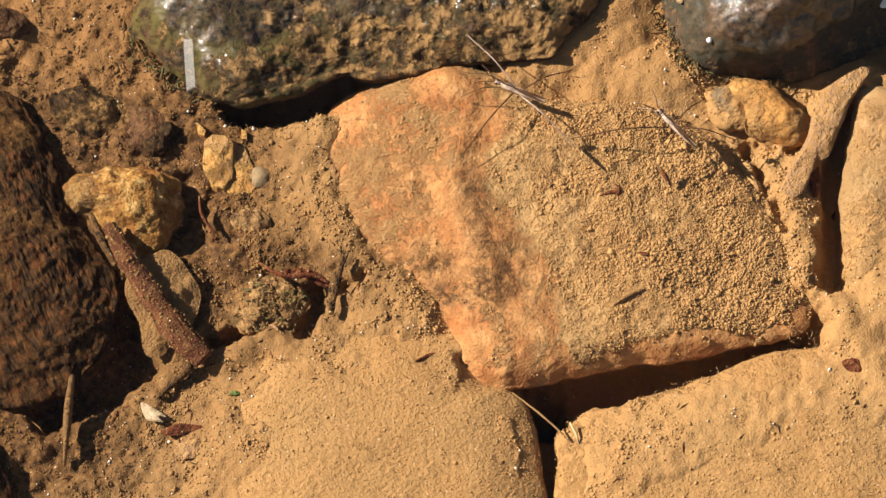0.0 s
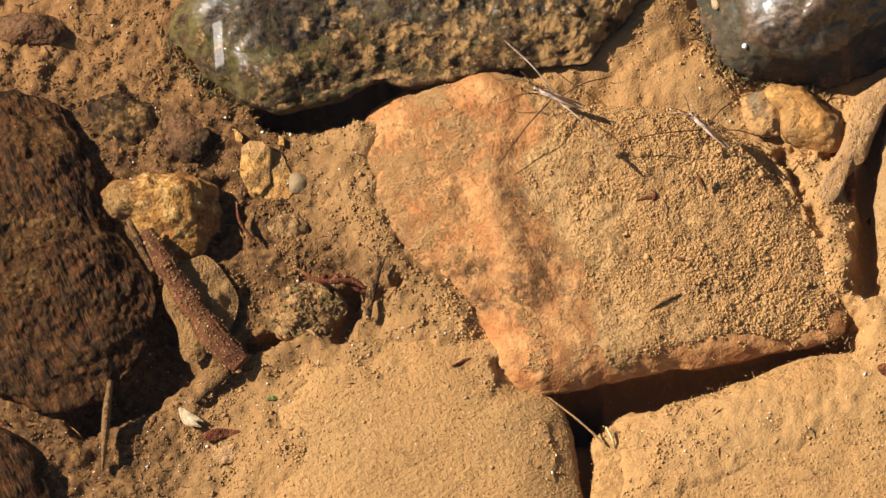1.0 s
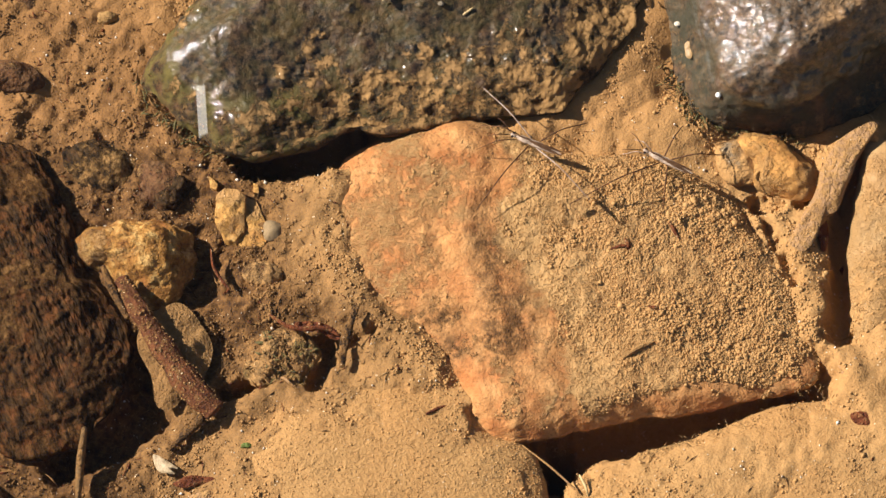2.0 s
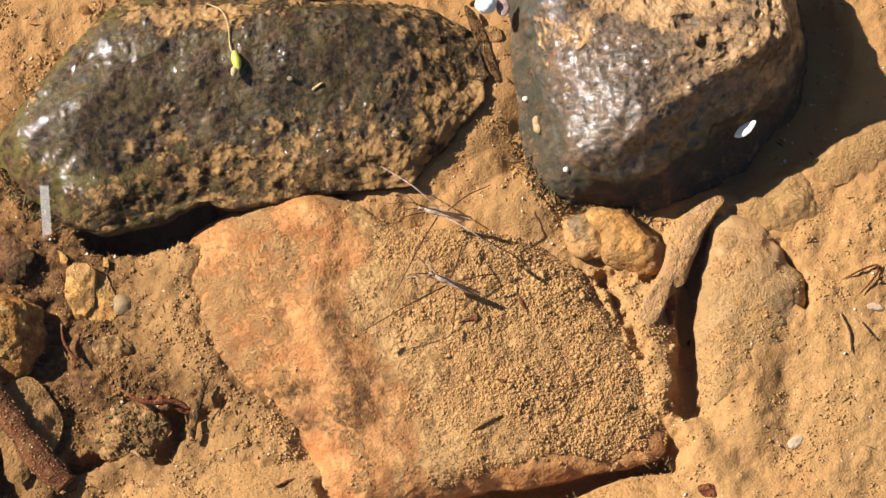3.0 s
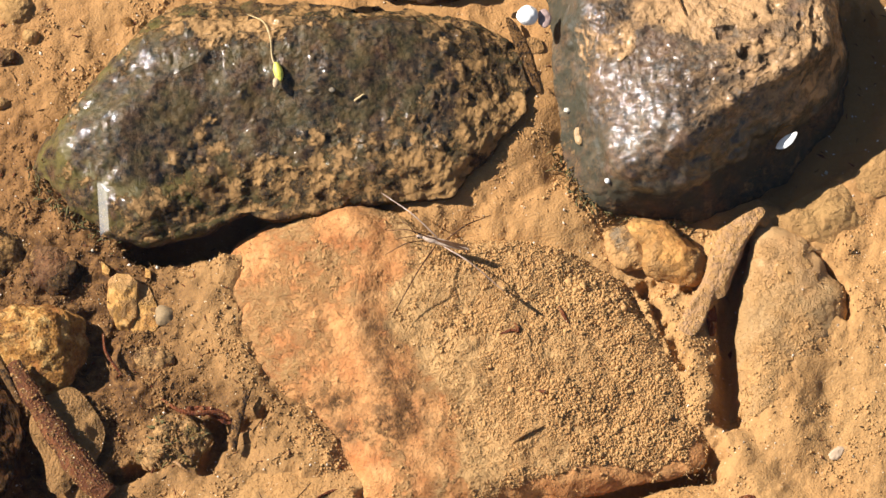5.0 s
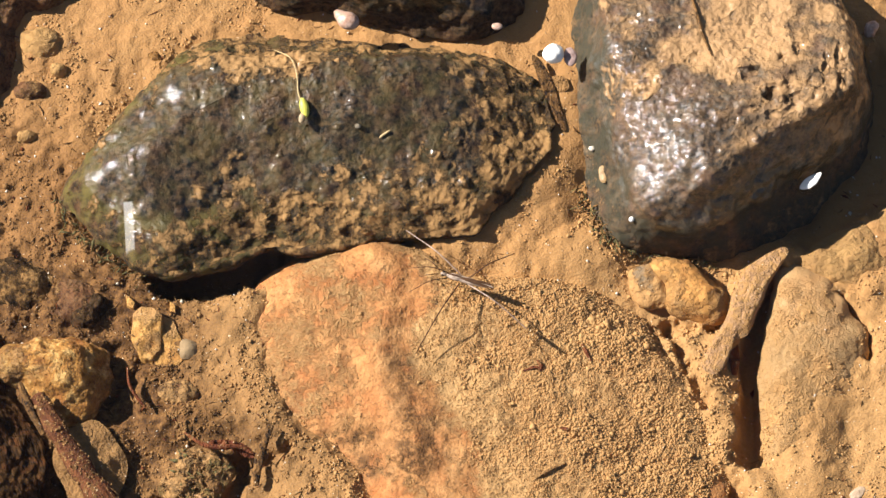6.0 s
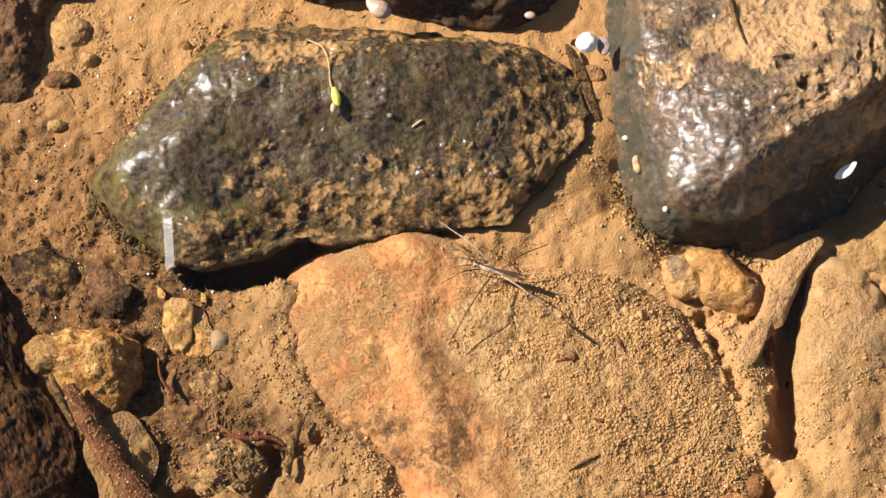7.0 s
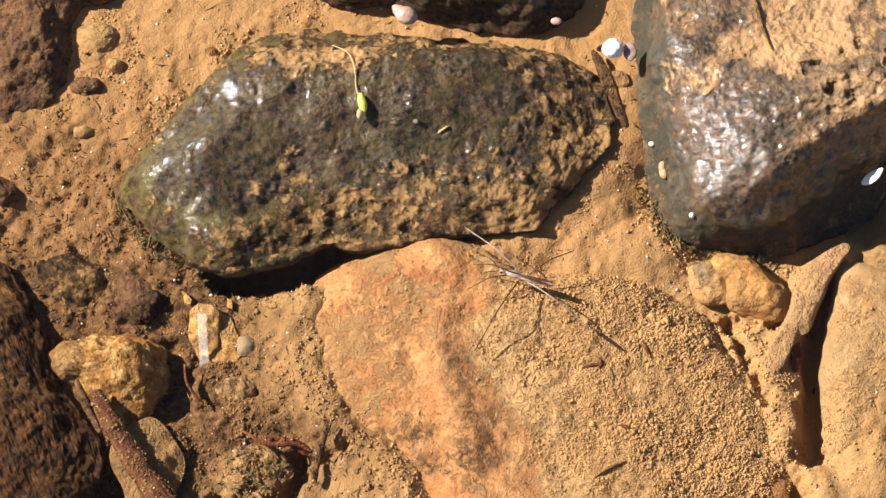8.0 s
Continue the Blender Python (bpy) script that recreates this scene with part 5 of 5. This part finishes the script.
    # shreds of algae round the feet of the two wet stones
    foot = np.concatenate([open_curve([(28.0, 14.5), (29.2, 11.6), (33.6, 4.8), (42, 1.4), (53, 0.4)], 190), open_curve([(-66.4, 12), (-62.4, 5.2), (-55, 0.2), (-46, -3.0)], 160)])
    foot = foot + rng.normal(0, 0.9, foot.shape)
    zs = bed_height(foot[:, 0], foot[:, 1]) + rng.uniform(0.2, 1.6, len(foot))
    for sel, mat, lab in ((slice(0, None, 2), M_ALGAE, "dark olive algae shreds at the wet stones"), (slice(1, None, 2), M_LEAF, "silted plant shreds at the wet stones")):
        tagged(tagged(new("algae_shreds", fibres_mesh("algae_shreds", np.c_[foot, zs][sel], 2.0, 0.15, rng, mat)), lab, "algae"), kind="stuff")
    flake("leaf", [(59.5, -52.9), (62.5, -52.4), (64.9, -53.4), (63.4, -55), (60.4, -54.8)], -4.0, 0.5, M_REDLEAF, "red-brown leaf scrap on silted stone", "leaf", ripple=0.4, seed=41)
    # loose clods along the banks, cracks and the feet of stones
    lines = ([(40, -10.7), (44.9, -17.3), (47.8, -23.8), (50.7, -30.3), (53.5, -40)], [(47.5, -13.9), (51.9, -19.9), (53.7, -29.6), (55.7, -39.3)], [(64.2, -1.3), (65.6, -11.2), (63, -24.3), (61.4, -37.2)], [(55.5, -2), (51.2, -10.8), (45.1, -10.8)],
             [(28, 9.6), (34.1, 2.9), (40.2, -0.4), (48.4, -1.6)], [(-32.6, -15.7), (-31.1, -21.1), (-27.5, -29.7), (-18.6, -37.2), (-10.6, -43.6)], [(-48.7, -18.4), (-43.6, -28.1), (-44.5, -34.4)], [(-61.6, -31.1), (-56.5, -33.3), (-48.5, -36.5), (-46.4, -42.9), (-50.4, -49.2)], [(-51.3, -51.3), (-58.2, -59.5), (-62, -65.7)], [(-54.6, -1.5), (-47.4, -3.7), (-37.1, -5.9), (-27, -1.5)])
    at = np.concatenate([open_curve(l, 420) + rng.normal(0, 1.3, (420, 2)) for l in lines])
    at = at + 1.5 * np.stack([fbm(flat(at[:, 0], at[:, 1]), 3, 2, 61), fbm(flat(at[:, 0], at[:, 1]), 3, 2, 62)], 1)
    zs = bed_height(at[:, 0], at[:, 1]) + 0.1
    tagged(tagged(new("clod", crumbs_mesh("clod", np.c_[at, zs], 0.19, rng, None, 0.7 * litter_mask(at[:, 0], at[:, 1]))), "loose clods of silt along the cracks", "silt"), kind="stuff")
    # a scatter of glassy grains
    rng = np.random.default_rng(12)
    at = np.stack([rng.uniform(-95, 100, 900), rng.uniform(-76, 50, 900)], 1)
    zs = bed_height(at[:, 0], at[:, 1]) + 0.12
    tagged(tagged(new("sand_grain", crumbs_mesh("sand_grain", np.c_[at, zs], 0.17, rng, M_PALE)), "pale glassy sand grains strewn over silt", "sand"), kind="stuff")


def ripple():
    """A small standing swell of the water film that throws the sun's light."""
    u, v = np.meshgrid(np.linspace(-1.2, 1.5, 41), np.linspace(-6.5, 6.5, 53))
    z = np.minimum(0.46 * np.clip(u + 0.95, 0, None), 1.6 * np.clip(1.35 - u, 0, None)) * step(6.5, 4.5, np.abs(v)) + 0.09 * (v + 6.5) + 0.03
    me = mesh_from("water_ripple", np.stack([u, v, z], -1).reshape(-1, 3), grid_quads(53, 41, False), M_RIPPLE)
    ob = tagged(new("water_ripple", me), "bright narrow ripple on the water film", "ripple")
    ob.visible_shadow = False
    return ob


swell = ripple()
build_bed()
build_water()
build_stones()
build_litter()
build_trifles()


# ---- the water striders ----
def strider(dents):
    """Origin on the water below the middle of the body; the head points along +x."""
    top = new("water_strider")
    tagged(top, "slender brown water strider on the water film", "water strider", "water striders")
    body = part("body", egg_mesh("body", (4.7, 0.60, 0.52), M_INSECT, 24, 16, 1.25), top)
    body.location = (-0.4 * MM, 0, 1.7 * MM)
    for k in (-1, 1):
        wing = part("wing_cover", egg_mesh("wing_cover", (3.3, 0.24, 0.16), M_WING, 16, 12, 1.2), top, "dark brown folded wing cover")
        wing.matrix_basis = pose(-1.9 * MM, k * 0.20 * MM, 2.14 * MM, 0, 0, -k * 2.5)
    chest = part("thorax", egg_mesh("thorax", (1.7, 0.62, 0.55), M_INSECT, 18, 16, 1.1, 3, 0.12), top, "mottled silvery brown thorax")
    chest.location = (2.1 * MM, 0, 1.8 * MM)
    back = part("back_stripe", egg_mesh("back_stripe", (1.5, 0.17, 0.1), M_WING, 14, 10), top, "dark stripe along the back")
    back.location = (2.1 * MM, -0.1 * MM, 2.32 * MM)
    head = part("head", egg_mesh("head", (0.62, 0.36, 0.36), M_INSECT, 10, 12), top)
    head.location = (4.2 * MM, 0, 1.75 * MM)
    for s in (-1, 1):
        eye = part("eye", egg_mesh("eye", (0.26, 0.22, 0.24), M_EYE, 8, 10), head)
        eye.location = (0.12 * MM, s * 0.34 * MM, 0.1 * MM)
        part("antenna", tube("antenna", [(4.9, s * 0.2, 1.9), (6.6, s * 1.2, 2.6), (8.2, s * 1.9, 2.0)], (0.1, 0.08, 0.06), M_LEG, 6, 14), top)
    feet = [(8.1, 2.0), (7.4, -1.6), (12.0, 14.8), (0.9, -8.1), (-3.3, 8.2), (-8.5, -6.5)] if dents else [(10.6, 0), (9.5, 4.6), (13.4, -6.9), (4.9, 15.6), (-6.8, -8.1), (-13.2, 5.5)]
    hips = ((3.3, 0.5), (3.3, -0.5), (0.9, 0.6), (0.9, -0.6), (-0.4, 0.6), (-0.4, -0.6))
    names = ("front_leg", "front_leg", "middle_leg", "middle_leg", "hind_leg", "hind_leg")
    for k, (f, h, nm) in enumerate(zip(feet, hips, names)):
        side = 1 if f[1] > 0 else -1
        hx, hy = h[0], abs(h[1]) * side
        kx, ky = hx + 0.5 * (f[0] - hx), hy + 0.5 * (f[1] - hy)
        thick = 0.1 if k < 2 else 0.13
        # two whole legs of each strider take the paler colour
        leg = part(nm, tube(nm, [(hx, hy, 1.6), (hx + 0.55 * (kx - hx), hy + 0.55 * (ky - hy), 2.5), (kx, ky, 2.6), (kx + 0.6 * (f[0] - kx), ky + 0.6 * (f[1] - ky), 1.1), (f[0], f[1], 0.12)], (thick, thick, thick * 0.9, thick * 0.8, thick * 0.6), M_LEG_PALE if k in ((0, 1) if dents else (2, 5)) else M_LEG, 6, 28), top)
        if k == 5 and not dents:
            furrow = part("water_furrow", egg_mesh("water_furrow", (3.6, 0.36, 0.07), M_LENS, 12, 14), top, "long dent in the water film under a foot")
            ang = math.atan2(f[1] - ky, f[0] - kx)
            furrow.matrix_basis = pose((f[0] + 0.2 * math.cos(ang)) * MM, (f[1] + 0.2 * math.sin(ang)) * MM, 0.08 * MM, 0, 0, math.degrees(ang))
        if k >= 2 and dents:
            pit = part("water_dimple", egg_mesh("water_dimple", (1.3, 0.6, 0.08), M_LENS, 10, 16), top, "dent in the water film under a foot")
            ang = math.atan2(f[1] - ky, f[0] - kx)
            pit.matrix_basis = pose((f[0] - 0.6 * math.cos(ang)) * MM, (f[1] - 0.6 * math.sin(ang)) * MM, 0.09 * MM, 0, 0, math.degrees(ang))
    return top


strider_one = strider(False)
strider_two = strider(True)


def motions():
    def spot(x, y, heading, z=0.0, rear=0.0):
        return pose(x * MM, y * MM, z * MM, 0, -rear, heading)
    walk(strider_one, [
        (0.0, spot(3.6, -4.2, 156)), (1.0, spot(4, -4.3, 156)), (2.2, spot(5, -3.8, 156)),
        (3.3, spot(17.9, -2, 168)), (3.5, spot(18.1, -1.2, 168)), (3.6, spot(20.2, -1.2, 168)), (3.7, spot(11.2, -5.5, 166)),
        (3.8, spot(8, -5.7, 164)), (4.0, spot(7.2, -6.3, 163.7)), (4.5, spot(7.5, -6.4, 163.7)), (6.5, spot(7.5, -6.7, 163.7)), (8.0, spot(7.5, -6.8, 163.7))])
    walk(swell, [(0, spot(-54.9, 1.8, 4)), (0.5, spot(-54.8, 2.4, 4)), (1, spot(-56.5, 7.4, 4)), (1.5, spot(-54.6, 8.3, 4)), (2, spot(-54.9, 3.3, 4)), (2.2, spot(-56.1, 0.1, 4)), (3.3, spot(-55.9, -1.7, 4)), (3.5, spot(-56.6, 3.1, 4)), (4, spot(-56.6, 3.1, 4)), (4.5, spot(-54.6, 5.9, 4)), (4.7, spot(-54, 4.5, 4)), (5.8, spot(-52, -5.2, 4)), (6, spot(-53.2, 3.9, 4)), (6.3, spot(-52.2, -13, 4)), (6.5, spot(-50.2, -9.7, 4)), (6.6, spot(-51.1, -1.9, 4)), (6.9, spot(-51, -2.5, 4)), (7, spot(-51.5, -1.3, 4)), (7.2, spot(-52.3, 8.2, 4)), (7.5, spot(-53.2, 4.1, 4)), (7.8, spot(-48.9, -16.3, 4)), (8, spot(-49.7, -18.5, 4))])
    walk(strider_two, [
        (0.0, spot(31.2, -11.4, 133)), (0.5, spot(31.2, -11.1, 135)), (1.0, spot(30.7, -10.8, 136)), (1.5, spot(29.7, -9.8, 142)),
        (1.8, spot(28.4, -10.3, 148)), (2.0, spot(28, -7.4, 152)), (2.2, spot(28.2, -7.1, 157)), (2.8, spot(21, -13.9, 160)),
        (3.3, spot(12.4, -26.6, 156, 2.0, 55)), (3.4, spot(18.5, -32.7, 156, 5.0, 62)), (3.5, spot(23.1, -36.2, 158, 6.0, 62)), (3.6, spot(26.3, -36.6, 162, 5.0, 60)),
        (3.7, spot(13.4, -40.5, 175, 2.0, 25)), (3.8, spot(0.9, -43.9, 185)), (3.9, spot(-7.9, -46.2, 190)), (4.0, spot(-13.7, -47.4, 192)),
        (4.1, spot(-17.5, -48.4, 195)), (4.3, spot(-21, -57.3, 200)), (8.0, spot(-22.4, -63, 200))])


motions()
